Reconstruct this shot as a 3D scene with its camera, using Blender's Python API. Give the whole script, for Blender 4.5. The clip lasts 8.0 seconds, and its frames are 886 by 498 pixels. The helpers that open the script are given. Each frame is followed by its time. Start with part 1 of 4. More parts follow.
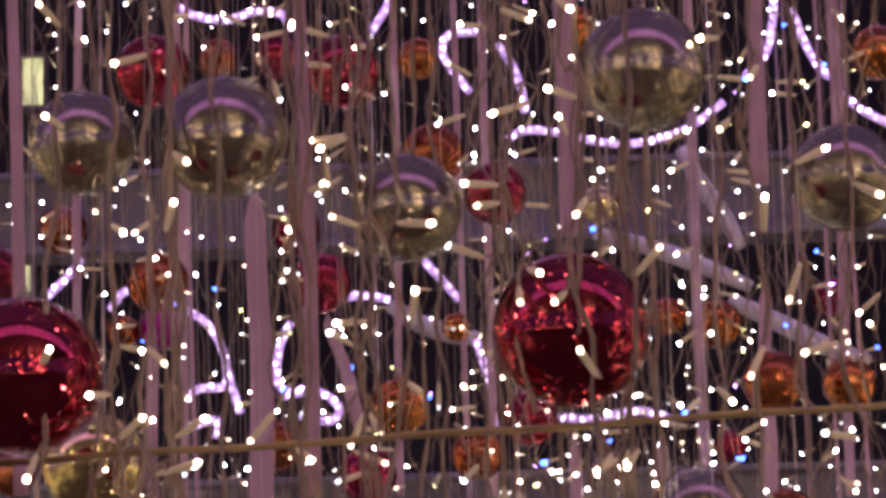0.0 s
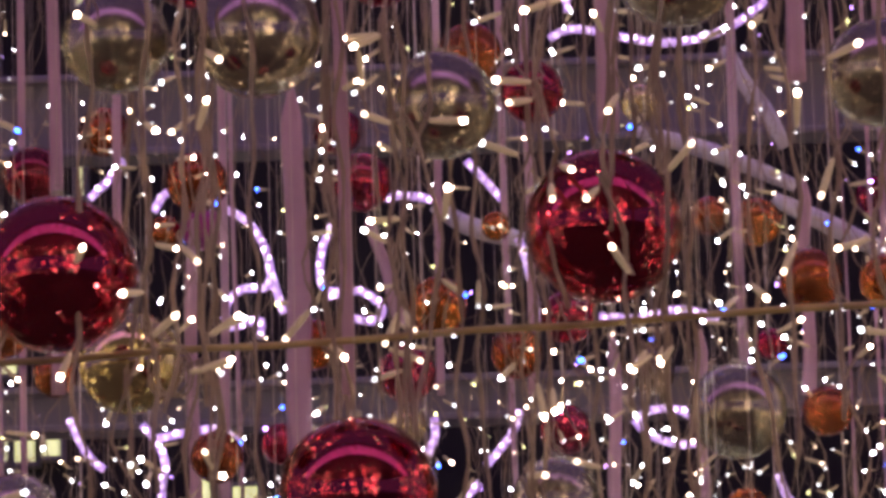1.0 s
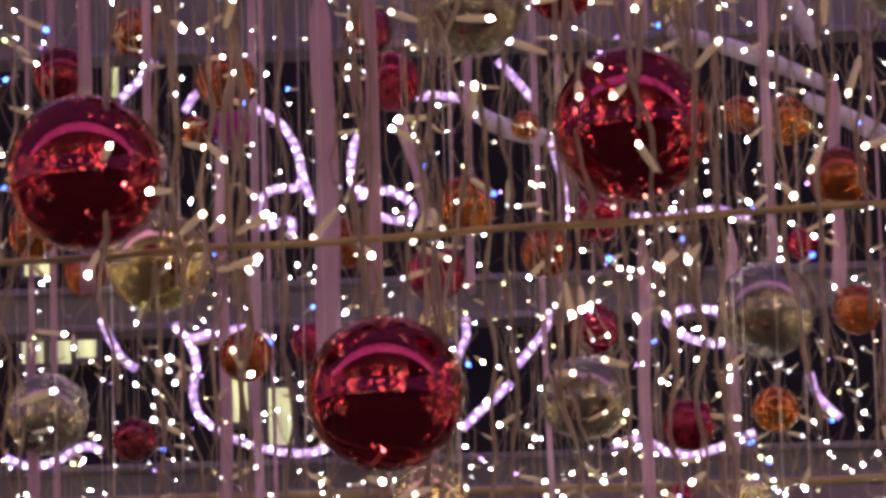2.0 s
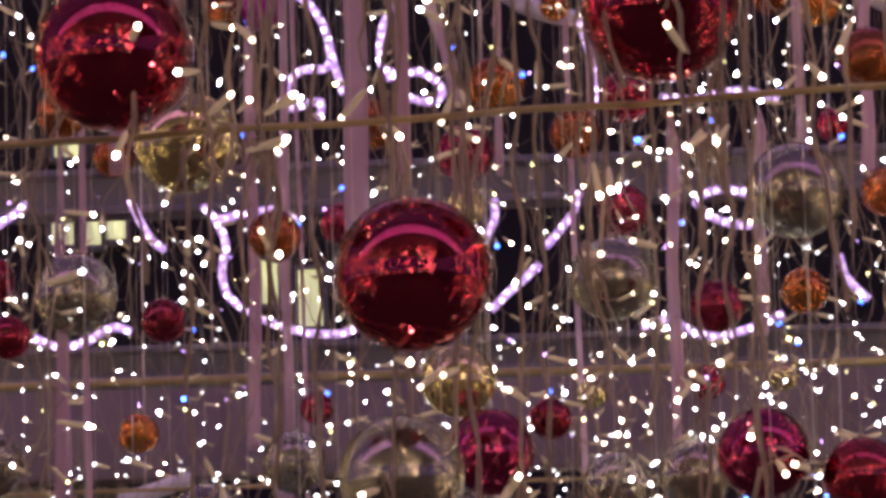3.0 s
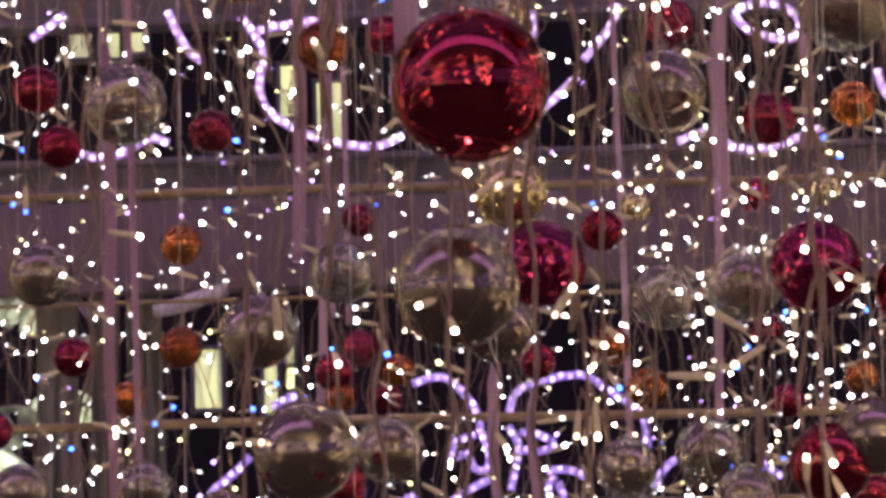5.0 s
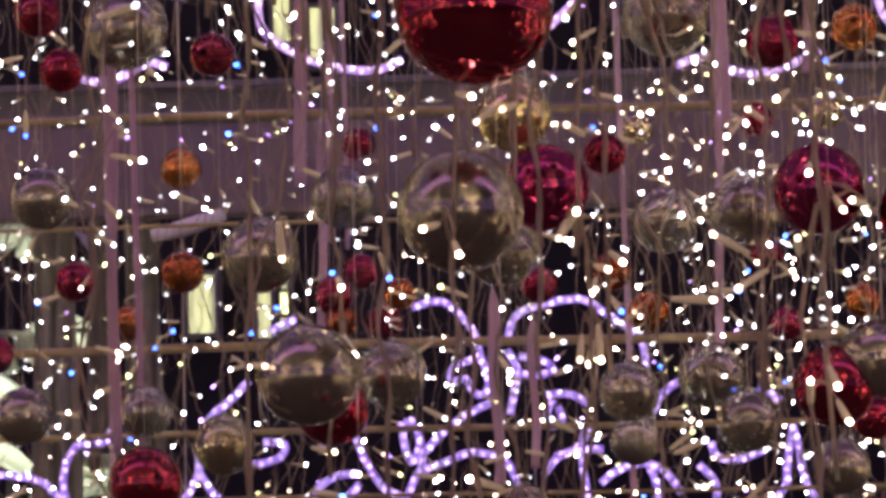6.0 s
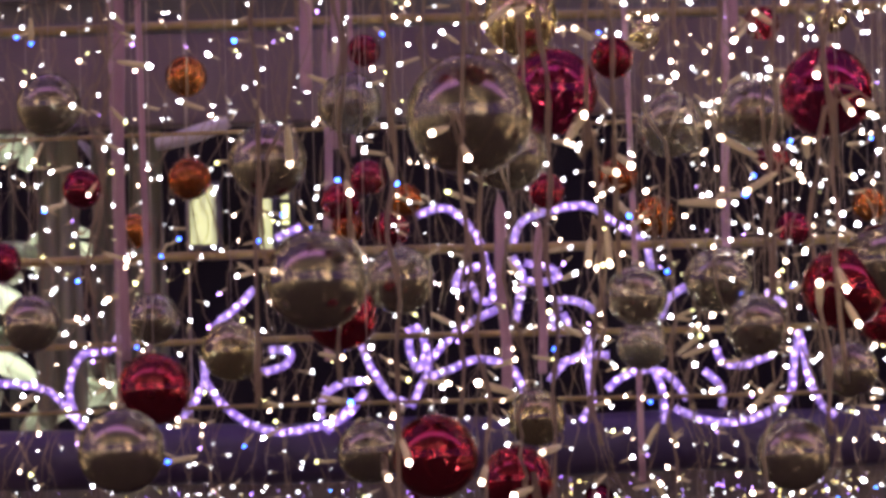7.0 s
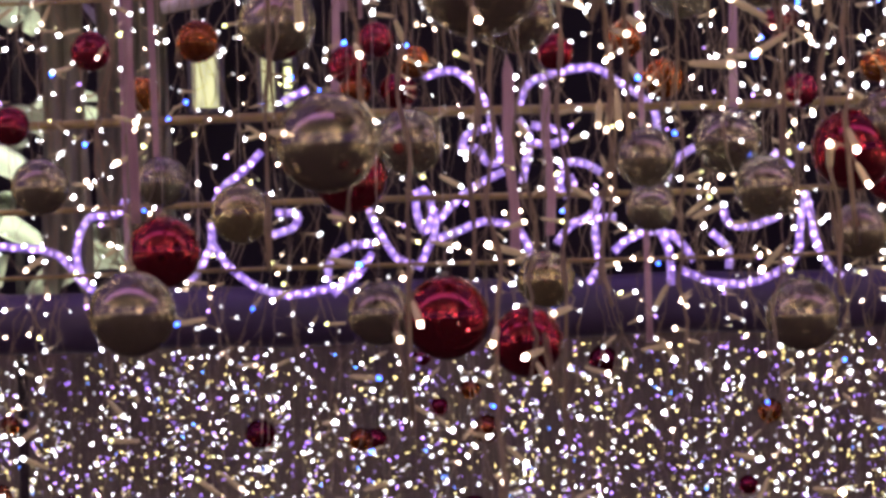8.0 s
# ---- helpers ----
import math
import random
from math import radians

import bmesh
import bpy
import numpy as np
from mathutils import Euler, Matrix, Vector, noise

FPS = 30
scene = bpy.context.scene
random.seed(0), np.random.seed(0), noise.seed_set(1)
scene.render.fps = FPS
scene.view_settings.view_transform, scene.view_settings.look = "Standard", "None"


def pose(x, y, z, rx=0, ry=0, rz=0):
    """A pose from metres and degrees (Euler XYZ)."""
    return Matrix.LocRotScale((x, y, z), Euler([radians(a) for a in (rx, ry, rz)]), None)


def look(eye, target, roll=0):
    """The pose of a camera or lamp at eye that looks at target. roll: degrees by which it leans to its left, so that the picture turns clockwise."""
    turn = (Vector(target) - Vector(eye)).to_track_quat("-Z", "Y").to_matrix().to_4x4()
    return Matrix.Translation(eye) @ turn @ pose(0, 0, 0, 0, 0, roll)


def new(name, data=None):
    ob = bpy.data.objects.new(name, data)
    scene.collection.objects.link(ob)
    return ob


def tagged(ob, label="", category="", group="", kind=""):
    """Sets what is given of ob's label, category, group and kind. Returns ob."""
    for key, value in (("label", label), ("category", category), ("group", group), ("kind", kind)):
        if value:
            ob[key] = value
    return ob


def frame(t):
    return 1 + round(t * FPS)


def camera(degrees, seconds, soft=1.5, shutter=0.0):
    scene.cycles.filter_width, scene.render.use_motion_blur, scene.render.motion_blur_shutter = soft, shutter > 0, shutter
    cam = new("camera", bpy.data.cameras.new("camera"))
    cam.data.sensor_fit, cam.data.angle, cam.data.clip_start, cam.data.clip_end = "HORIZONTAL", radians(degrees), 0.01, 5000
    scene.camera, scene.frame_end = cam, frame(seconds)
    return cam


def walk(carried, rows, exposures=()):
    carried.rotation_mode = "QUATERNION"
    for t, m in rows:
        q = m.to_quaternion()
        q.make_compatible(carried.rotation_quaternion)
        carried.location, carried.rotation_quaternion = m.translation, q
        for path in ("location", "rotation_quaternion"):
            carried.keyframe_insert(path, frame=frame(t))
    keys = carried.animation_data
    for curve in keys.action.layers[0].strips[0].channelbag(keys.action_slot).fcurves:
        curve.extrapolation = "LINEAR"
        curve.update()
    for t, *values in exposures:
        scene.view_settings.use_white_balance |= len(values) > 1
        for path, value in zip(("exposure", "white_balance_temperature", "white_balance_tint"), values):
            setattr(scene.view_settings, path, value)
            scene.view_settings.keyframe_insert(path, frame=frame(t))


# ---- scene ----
# ---------------------------------------------------------------- camera
cam = camera(12.0, 8.0, 3.9)
PATH = [
    (0, look((-0.0006, -0.0007, 1.7174), (-0.0007, 3.9014, 2.5968), -1.69)),
    (0.5, look((0.0194, 0.0006, 1.7143), (-0.0156, 3.9113, 2.5542), -1.71)),
    (1, look((0.0279, 0.0000, 1.7087), (-0.0342, 3.9201, 2.5018), -1.70)),
    (1.5, look((0.0397, -0.0003, 1.7049), (-0.0477, 3.9284, 2.4519), -1.70)),
    (2.8, look((0.0384, 0.0003, 1.7020), (-0.0872, 3.9498, 2.3228), -1.55)),
    (3, look((0.0416, 0.0000, 1.7018), (-0.0930, 3.9533, 2.2963), -1.53)),
    (3.5, look((0.0355, 0.0001, 1.7011), (-0.1077, 3.9605, 2.2441), -1.26)),
    (4, look((0.0230, -0.0006, 1.7006), (-0.1238, 3.9655, 2.1988), -1.21)),
    (4.5, look((0.0082, -0.0007, 1.6999), (-0.1364, 3.9703, 2.1585), -1.25)),
    (4.7, look((-0.0027, -0.0003, 1.6994), (-0.1428, 3.9726, 2.1432), -1.26)),
    (5.8, look((-0.0240, -0.0002, 1.6976), (-0.1619, 3.9809, 2.0608), -1.33)),
    (6, look((-0.0290, 0.0012, 1.6971), (-0.1583, 3.9837, 2.0478), -1.34)),
    (6.5, look((-0.0368, 0.0004, 1.6918), (-0.1633, 3.9860, 2.0062), -1.45)),
    (7, look((-0.0405, 0.0013, 1.6885), (-0.1694, 3.9901, 1.9571), -1.59)),
    (7.5, look((-0.0486, -0.0001, 1.6878), (-0.1776, 3.9926, 1.8918), -1.73)),
    (8, look((-0.0515, -0.0007, 1.6870), (-0.1835, 3.9946, 1.8264), -1.75)),
]
walk(cam, PATH, [(0.0, 0.45, 6250, 29), (8.0, 0.36, 6150, 28)])

# ---------------------------------------------------------------- world and large lights
world = bpy.data.worlds.new("night_sky")
scene.world = world
world.use_nodes = True
wn = world.node_tree.nodes
wn["Background"].inputs[0].default_value = (0.47, 0.31, 0.78, 1)
wn["Background"].inputs[1].default_value = 0.2


def area_lamp(name, eye, target, sx, sy, power, colour):
    d = bpy.data.lights.new(name, "AREA")
    d.shape, d.size, d.size_y, d.energy, d.color = "RECTANGLE", sx, sy, power, colour
    ob = new(name, d)
    ob.matrix_world = look(eye, target)
    return ob


# unseen fill lamps, added: one washes the soffit, one tints the beams violet
area_lamp("soffit_fill", (0, -3.5, 3.2), (0, -3.2, 7), 9.0, 0.6, 16, (0.8, 0.42, 0.95))
area_lamp("violet_fill", (-0.4, 6.25, 4.6), (-0.3, 6.9, 2.4), 3.0, 0.3, 8, (0.6, 0.32, 1.0))

# ---------------------------------------------------------------- materials


def material(name):
    m = bpy.data.materials.new(name)
    m.use_nodes = True
    t = m.node_tree
    return m, t.nodes, t.links, t.nodes["Principled BSDF"]


def varied(name, colour, rough=0.5, metal=0.0, scale=20.0, vary=0.25, bump=0.1, fine=400.0, rough_vary=0.1, sheen=0.0):
    """A surface with stains at one scale, grain at another, and a shade of its own for each object."""
    m, nodes, links, p = material(name)
    tc = nodes.new("ShaderNodeTexCoord")
    n1 = nodes.new("ShaderNodeTexNoise")
    n1.inputs["Scale"].default_value, n1.inputs["Detail"].default_value = scale, 5
    n2 = nodes.new("ShaderNodeTexNoise")
    n2.inputs["Scale"].default_value, n2.inputs["Detail"].default_value = fine, 2
    info = nodes.new("ShaderNodeObjectInfo")
    mix = nodes.new("ShaderNodeMath")
    mix.operation = "MULTIPLY_ADD"
    mix.inputs[1].default_value = 0.35
    links.new(tc.outputs["Object"], n1.inputs["Vector"])
    links.new(tc.outputs["Object"], n2.inputs["Vector"])
    links.new(info.outputs["Random"], mix.inputs[0])
    links.new(n1.outputs["Fac"], mix.inputs[2])
    ramp = nodes.new("ShaderNodeValToRGB")
    a, b = ramp.color_ramp.elements
    a.position, b.position = 0.3, 1.0
    a.color = (*[c * (1 - vary) for c in colour], 1)
    b.color = (*[min(1, c * (1 + vary)) for c in colour], 1)
    links.new(mix.outputs[0], ramp.inputs[0])
    links.new(ramp.outputs[0], p.inputs["Base Color"])
    rr = nodes.new("ShaderNodeMapRange")
    rr.inputs[3].default_value, rr.inputs[4].default_value = max(0.02, rough - rough_vary), min(1, rough + rough_vary)
    links.new(n1.outputs["Fac"], rr.inputs[0])
    links.new(rr.outputs[0], p.inputs["Roughness"])
    p.inputs["Metallic"].default_value = metal
    if sheen:
        p.inputs["Sheen Weight"].default_value = sheen
    if bump:
        bp = nodes.new("ShaderNodeBump")
        bp.inputs["Strength"].default_value, bp.inputs["Distance"].default_value = bump, 0.002
        links.new(n2.outputs["Fac"], bp.inputs["Height"])
        links.new(bp.outputs[0], p.inputs["Normal"])
    return m


def mirror_ball(name, colour, rough, veil=0.06, vary=0.12, coat=0.7, index=1.5, ripple=0.02):
    """Lacquered mirror glass: the lacquer keeps its tint at the rim, and dust lays a faint veil over it."""
    m = varied(name, colour, rough, 1.0 - veil, 2.5, vary, ripple, 45.0, min(rough * 0.35, 0.06))
    p = m.node_tree.nodes["Principled BSDF"]
    p.inputs["Specular Tint"].default_value = (*[min(1, c * 1.15 + 0.02) for c in colour], 1)
    p.inputs["Coat Weight"].default_value = coat
    p.inputs["Coat IOR"].default_value = index
    p.inputs["Coat Roughness"].default_value = 0.02
    return m


def glowing(name, colour, strength, spread=None):
    """A surface that gives off light; spread: weakest and strongest lamp, as shares of the strength."""
    m, nodes, links, p = material(name)
    p.inputs["Base Color"].default_value = (0.8, 0.8, 0.8, 1)
    p.inputs["Emission Color"].default_value = (*colour, 1)
    p.inputs["Emission Strength"].default_value = strength
    if spread:
        info, geo = nodes.new("ShaderNodeObjectInfo"), nodes.new("ShaderNodeNewGeometry")
        add, wrap, power, span = (nodes.new("ShaderNodeMath") for _ in range(4))
        add.operation, wrap.operation, power.operation, span.operation = "ADD", "FRACT", "POWER", "MULTIPLY_ADD"
        links.new(info.outputs["Random"], add.inputs[0])
        links.new(geo.outputs["Random Per Island"], add.inputs[1])
        links.new(add.outputs[0], wrap.inputs[0])
        links.new(wrap.outputs[0], power.inputs[0])
        power.inputs[1].default_value = 2.2
        links.new(power.outputs[0], span.inputs[0])
        span.inputs[1].default_value = strength * (spread[1] - spread[0])
        span.inputs[2].default_value = strength * spread[0]
        links.new(span.outputs[0], p.inputs["Emission Strength"])
    return m


BALL = {
    "red": mirror_ball("red_mirror_glass", (0.33, 0.022, 0.045), 0.04, ripple=0.02),
    "rose": mirror_ball("rose_mirror_glass", (0.36, 0.026, 0.1), 0.04, ripple=0.02),
    "darkred": mirror_ball("dark_red_glass", (0.24, 0.018, 0.036), 0.1),
    "crimson": mirror_ball("crimson_satin", (0.3, 0.024, 0.055), 0.24),
    "magenta": mirror_ball("magenta_satin", (0.4, 0.025, 0.26), 0.3),
    "orange": mirror_ball("orange_satin", (0.36, 0.1, 0.025), 0.25),
    "copper": mirror_ball("copper_mirror_glass", (0.5, 0.17, 0.035), 0.1),
    "gold": mirror_ball("pale_gold_glass", (0.78, 0.67, 0.3), 0.045, 0.1),
    "goldsilver": mirror_ball("champagne_glass", (0.44, 0.38, 0.23), 0.13, 0.1, 0.12, 0.45, 1.5, 0.025),
    "silver": mirror_ball("silver_mirror_glass", (0.38, 0.34, 0.26), 0.16, 0.12, 0.12, 0.45, 1.5, 0.025),
}
BALL_WORDS = {
    "red": "shiny mirror-red glass bauble hanging on a thin cord",
    "rose": "shiny rose-red glass bauble hanging on a thin cord",
    "darkred": "dark red shiny bauble hanging on a thin cord",
    "crimson": "crimson satin-finish bauble hanging on a thin cord",
    "magenta": "magenta satin bauble hanging on a thin cord",
    "orange": "matte orange satin bauble hanging on a thin cord",
    "copper": "shiny copper-orange bauble hanging on a thin cord",
    "gold": "pale greenish gold shiny bauble hanging on a cord",
    "goldsilver": "champagne-gold shiny bauble hanging on a thin cord",
    "silver": "shiny silver mirror bauble hanging on a thin cord",
}
CAP = varied("brushed_cap_metal", (0.35, 0.31, 0.26), 0.35, 1.0, 300, 0.2)
CORD = varied("beige_light_cable", (0.29, 0.215, 0.155), 0.5, 0, 60, 0.3, 0.3)
STRING = varied("dark_thin_string", (0.06, 0.05, 0.045), 0.7, 0, 30, 0.3)
THREAD = varied("pale_hanging_thread", (0.62, 0.52, 0.46), 0.6, 0, 30, 0.25)
RIBBON = varied("pale_pink_satin_ribbon", (0.5, 0.3, 0.4), 0.4, 0, 14, 0.18, 0.25, 700, sheen=0.4)
SLEEVE = varied("cream_sleeve_glow", (0.36, 0.28, 0.18), 0.4, 0, 80, 0.15)
# sleeves are no lamps: weak emission stands in for LED light shining through
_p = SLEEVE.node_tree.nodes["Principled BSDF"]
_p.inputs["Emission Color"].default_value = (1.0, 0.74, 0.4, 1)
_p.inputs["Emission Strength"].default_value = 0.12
BAR = varied("tarnished_gold_bar", (0.4, 0.3, 0.13), 0.45, 0.4, 40, 0.3)
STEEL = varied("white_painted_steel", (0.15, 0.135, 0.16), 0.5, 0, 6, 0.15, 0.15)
FASCIA = varied("grey_fascia_board", (0.21, 0.165, 0.18), 0.6, 0, 5, 0.2, 0.15)
DARK = varied("night_black", (0.012, 0.01, 0.012), 0.8, 0, 3, 0.4, 0.2)
GROUNDM = varied("dark_paving", (0.055, 0.046, 0.036), 0.75, 0, 3, 0.3, 0.3)
CLOTH = varied("greenish_gauze", (0.24, 0.24, 0.19), 0.8, 0, 8, 0.2, 0.2)
PANE = glowing("lit_window_pane", (0.78, 0.86, 0.24), 0.75)
_n = PANE.node_tree.nodes
_t, _r, _c = _n.new("ShaderNodeTexNoise"), _n.new("ShaderNodeValToRGB"), _n.new("ShaderNodeTexCoord")
_t.inputs["Scale"].default_value, _t.inputs["Detail"].default_value = 1, 4
_f = _n.new("ShaderNodeMapping")
_f.inputs["Scale"].default_value = (46, 1, 4.5)
_r.color_ramp.elements[0].position, _r.color_ramp.elements[0].color = 0.35, (0.12, 0.13, 0.05, 1)
_r.color_ramp.elements[1].position, _r.color_ramp.elements[1].color = 0.6, (0.85, 0.92, 0.32, 1)
PANE.node_tree.links.new(_c.outputs["Object"], _f.inputs["Vector"])
PANE.node_tree.links.new(_f.outputs[0], _t.inputs["Vector"])
PANE.node_tree.links.new(_t.outputs["Fac"], _r.inputs[0])
PANE.node_tree.links.new(_r.outputs[0], _n["Principled BSDF"].inputs["Emission Color"])
LED = {
    "warm": glowing("warm_white_led", (1.0, 0.78, 0.5), 26, (0.12, 2.0)),
    "white": glowing("white_led", (0.9, 1.0, 0.95), 24, (0.08, 2.0)),
    "lime": glowing("yellow_green_led", (0.85, 0.9, 0.3), 7, (0.15, 2.0)),
    "lantern": glowing("golden_lantern_glow", (1.0, 0.72, 0.36), 11, (0.2, 2.2)),
    "blue": glowing("blue_led", (0.02, 0.12, 1.0), 16, (0.4, 1.5)),
    "lilac": glowing("lilac_led", (0.5, 0.26, 1.0), 8, (0.2, 1.8)),
    "spark": glowing("bright_golden_lamp", (1.0, 0.76, 0.44), 12, (0.15, 2.6)),
    "far_white": glowing("far_white_led", (0.92, 1.0, 0.9), 18, (0.12, 2.4)),
    "far_gold": glowing("far_gold_led", (0.95, 0.78, 0.2), 5, (0.15, 2.0)),
    "far_violet": glowing("far_violet_led", (0.42, 0.2, 1.0), 5, (0.15, 2.0)),
    "far_blue": glowing("far_blue_led", (0.04, 0.25, 1.0), 8, (0.3, 2.0)),
}


ROPES = [glowing("pink_violet_rope_tube", (0.62, 0.3, 0.95), 0.5), glowing("violet_rope_tube", (0.32, 0.12, 1.0), 0.36)]
BEADS = [glowing("pink_white_rope_bead", (0.9, 0.62, 1.0), 3.0, (0.35, 2.4)), glowing("lilac_rope_bead", (0.6, 0.38, 1.0), 2.1, (0.5, 2.2))]
PALE = varied("pale_painted_tube", (0.6, 0.56, 0.62), 0.45, 0, 5, 0.15, 0.1)
OFFWHITE = varied("grey_soffit", (0.2, 0.19, 0.21), 0.7, 0, 2, 0.1, 0.1)
HAZE_BROWN = varied("brown_haze_colour", (0.16, 0.125, 0.085), 0.85, 0, 4, 0.3, 0.3)
BROWN = varied("dark_brown_hedge", (0.045, 0.034, 0.034), 0.9, 0, 9, 0.5, 0.5)
# the rail is white; violet light from the ropes is put into this colour
RAILM = varied("violet_lit_rail", (0.075, 0.055, 0.125), 0.45, 0, 7, 0.25, 0.2)

# ---------------------------------------------------------------- builders


def mesh_of(name, bm, mat, smooth=True):
    me = bpy.data.meshes.new(name)
    bm.to_mesh(me)
    bm.free()
    me.materials.append(mat)
    if smooth:
        me.polygons.foreach_set("use_smooth", [True] * len(me.polygons))
    return me


def part(name, bm, mat, parent, label="", smooth=True):
    ob = new(name, mesh_of(name, bm, mat, smooth))
    ob.parent = parent
    if label:
        tagged(ob, label)
    return ob


def shared(name, me, parent, m=None, label=""):
    ob = new(name, me)
    ob.parent = parent
    if m is not None:
        ob.matrix_basis = m
    if label:
        tagged(ob, label)
    return ob


def tube(bm, pts, r, n=6, uv_step=0.0, flat=1.0):
    """A round tube along pts; r is a number or one radius a point."""
    pts = [Vector(p) for p in pts]
    rings, length = [], 0.0
    lens = []
    ref = Vector((0, 1, 0))
    for i, p in enumerate(pts):
        a, b = pts[max(0, i - 1)], pts[min(len(pts) - 1, i + 1)]
        d = (b - a).normalized()
        s = d.cross(ref)
        if s.length < 0.05:
            s = d.cross(Vector((1, 0, 0)))
        s.normalize()
        u = s.cross(d)
        if i:
            length += (p - pts[i - 1]).length
        lens.append(length)
        rad = r[i] if isinstance(r, (list, tuple)) else r
        rings.append([bm.verts.new(p + s * (rad * math.cos(2 * math.pi * k / n)) + u * (rad * flat * math.sin(2 * math.pi * k / n))) for k in range(n)])
    layer = bm.loops.layers.uv.verify() if uv_step else None
    for i in range(len(rings) - 1):
        for k in range(n):
            f = bm.faces.new((rings[i][k], rings[i][(k + 1) % n], rings[i + 1][(k + 1) % n], rings[i + 1][k]))
            if layer:
                for lo, (uu, vv) in zip(f.loops, ((lens[i], k), (lens[i], k + 1), (lens[i + 1], k + 1), (lens[i + 1], k))):
                    lo[layer].uv = (uu / uv_step + vv * 0.04, vv / n)
    if len(rings) > 1:
        bm.faces.new(rings[0][::-1])
        bm.faces.new(rings[-1])


def smooth_line(pts, step=0.008):
    """A rounded line through a few points."""
    pts = [Vector(p) for p in pts]
    out = []
    for i in range(len(pts) - 1):
        p0, p1, p2, p3 = pts[max(i - 1, 0)], pts[i], pts[i + 1], pts[min(i + 2, len(pts) - 1)]
        m = max(2, int((p2 - p1).length / step))
        for k in range(m):
            t = k / m
            out.append(0.5 * (2 * p1 + (p2 - p0) * t + (2 * p0 - 5 * p1 + 4 * p2 - p3) * t * t + (3 * p1 - p0 - 3 * p2 + p3) * t ** 3))
    out.append(pts[-1])
    return out


def box(bm, x0, x1, y0, y1, z0, z1, bevel=0.0):
    r = bmesh.ops.create_cube(bm, size=1.0, matrix=Matrix.Translation(((x0 + x1) / 2, (y0 + y1) / 2, (z0 + z1) / 2)) @ Matrix.Diagonal((x1 - x0, y1 - y0, z1 - z0, 1)))
    if bevel:
        edges = list({e for v in r["verts"] for e in v.link_edges})
        bmesh.ops.bevel(bm, geom=edges, offset=bevel, segments=2, affect="EDGES", profile=0.5)


TOP = 3.7

# ---------------------------------------------------------------- large structure
bm = bmesh.new()
box(bm, -60, 60, -60, 60, -0.2, 0)
tagged(new("ground", mesh_of("ground", bm, GROUNDM, False)), "dark paved ground under the light display", "ground", kind="structure")

bm = bmesh.new()
for i in range(29):
    box(bm, -2.2, 2.2, 3.2 + i * 0.1 - 0.004, 3.2 + i * 0.1 + 0.004, TOP, TOP + 0.008)
for i in range(45):
    x = -2.2 + i * 0.1
    box(bm, x - 0.003, x + 0.003, 3.15, 6.15, TOP + 0.008, TOP + 0.014)
tagged(new("hanging_grid", mesh_of("hanging_grid", bm, STEEL, False)), "white steel wire grid that carries the display", "grid", kind="structure")


# unseen soffit, added to catch purple light for the bauble reflections
bm = bmesh.new()
box(bm, -13.2, 13.2, -11, 2.6, 7.0, 7.2)
tagged(new("ceiling", mesh_of("ceiling", bm, OFFWHITE, False)), "unseen grey soffit added to bounce purple light into the baubles", "canopy", kind="structure")


# unseen glowing panels under the canopy's edge, added as the baubles' mirrored purple arch
ARCH_GLOW = glowing("purple_arch_glow", (0.74, 0.28, 1.0), 0.75)
_n, _l = ARCH_GLOW.node_tree.nodes, ARCH_GLOW.node_tree.links
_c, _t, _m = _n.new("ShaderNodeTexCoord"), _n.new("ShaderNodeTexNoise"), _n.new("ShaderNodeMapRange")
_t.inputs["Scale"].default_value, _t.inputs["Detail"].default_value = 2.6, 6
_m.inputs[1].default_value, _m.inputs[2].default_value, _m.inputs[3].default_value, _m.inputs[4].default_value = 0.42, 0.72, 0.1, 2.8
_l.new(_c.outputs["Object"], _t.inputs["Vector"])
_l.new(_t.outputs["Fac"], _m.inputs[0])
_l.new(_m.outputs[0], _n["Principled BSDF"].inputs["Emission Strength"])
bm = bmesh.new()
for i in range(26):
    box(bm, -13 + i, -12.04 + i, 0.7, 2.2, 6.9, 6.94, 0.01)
tagged(new("arch_glow_strip", mesh_of("arch_glow_strip", bm, ARCH_GLOW, False)), "unseen row of glowing purple panels standing in for the mirrored arch", "canopy", kind="structure")


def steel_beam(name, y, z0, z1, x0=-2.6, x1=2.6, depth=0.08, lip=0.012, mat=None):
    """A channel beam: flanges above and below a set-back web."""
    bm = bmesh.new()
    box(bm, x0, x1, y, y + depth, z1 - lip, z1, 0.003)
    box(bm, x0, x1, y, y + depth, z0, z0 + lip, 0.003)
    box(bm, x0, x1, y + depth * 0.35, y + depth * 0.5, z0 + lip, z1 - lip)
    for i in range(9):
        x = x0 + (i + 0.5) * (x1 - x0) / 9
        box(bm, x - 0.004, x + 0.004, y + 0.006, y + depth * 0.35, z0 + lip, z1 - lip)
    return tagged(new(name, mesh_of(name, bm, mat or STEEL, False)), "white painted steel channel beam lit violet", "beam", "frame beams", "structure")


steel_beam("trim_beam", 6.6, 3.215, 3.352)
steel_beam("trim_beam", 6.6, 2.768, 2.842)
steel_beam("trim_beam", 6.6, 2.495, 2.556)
for x in (-2.64, 2.6):
    bm = bmesh.new()
    box(bm, x, x + 0.06, 6.58, 6.7, 0, 3.6, 0.004)
    tagged(new("frame_post", mesh_of("frame_post", bm, STEEL, False)), "white painted steel post of the frame", "post", "frame posts", "structure")
bm = bmesh.new()
box(bm, -2.6, 2.6, 7.2, 7.26, 2.4, 2.585, 0.004)
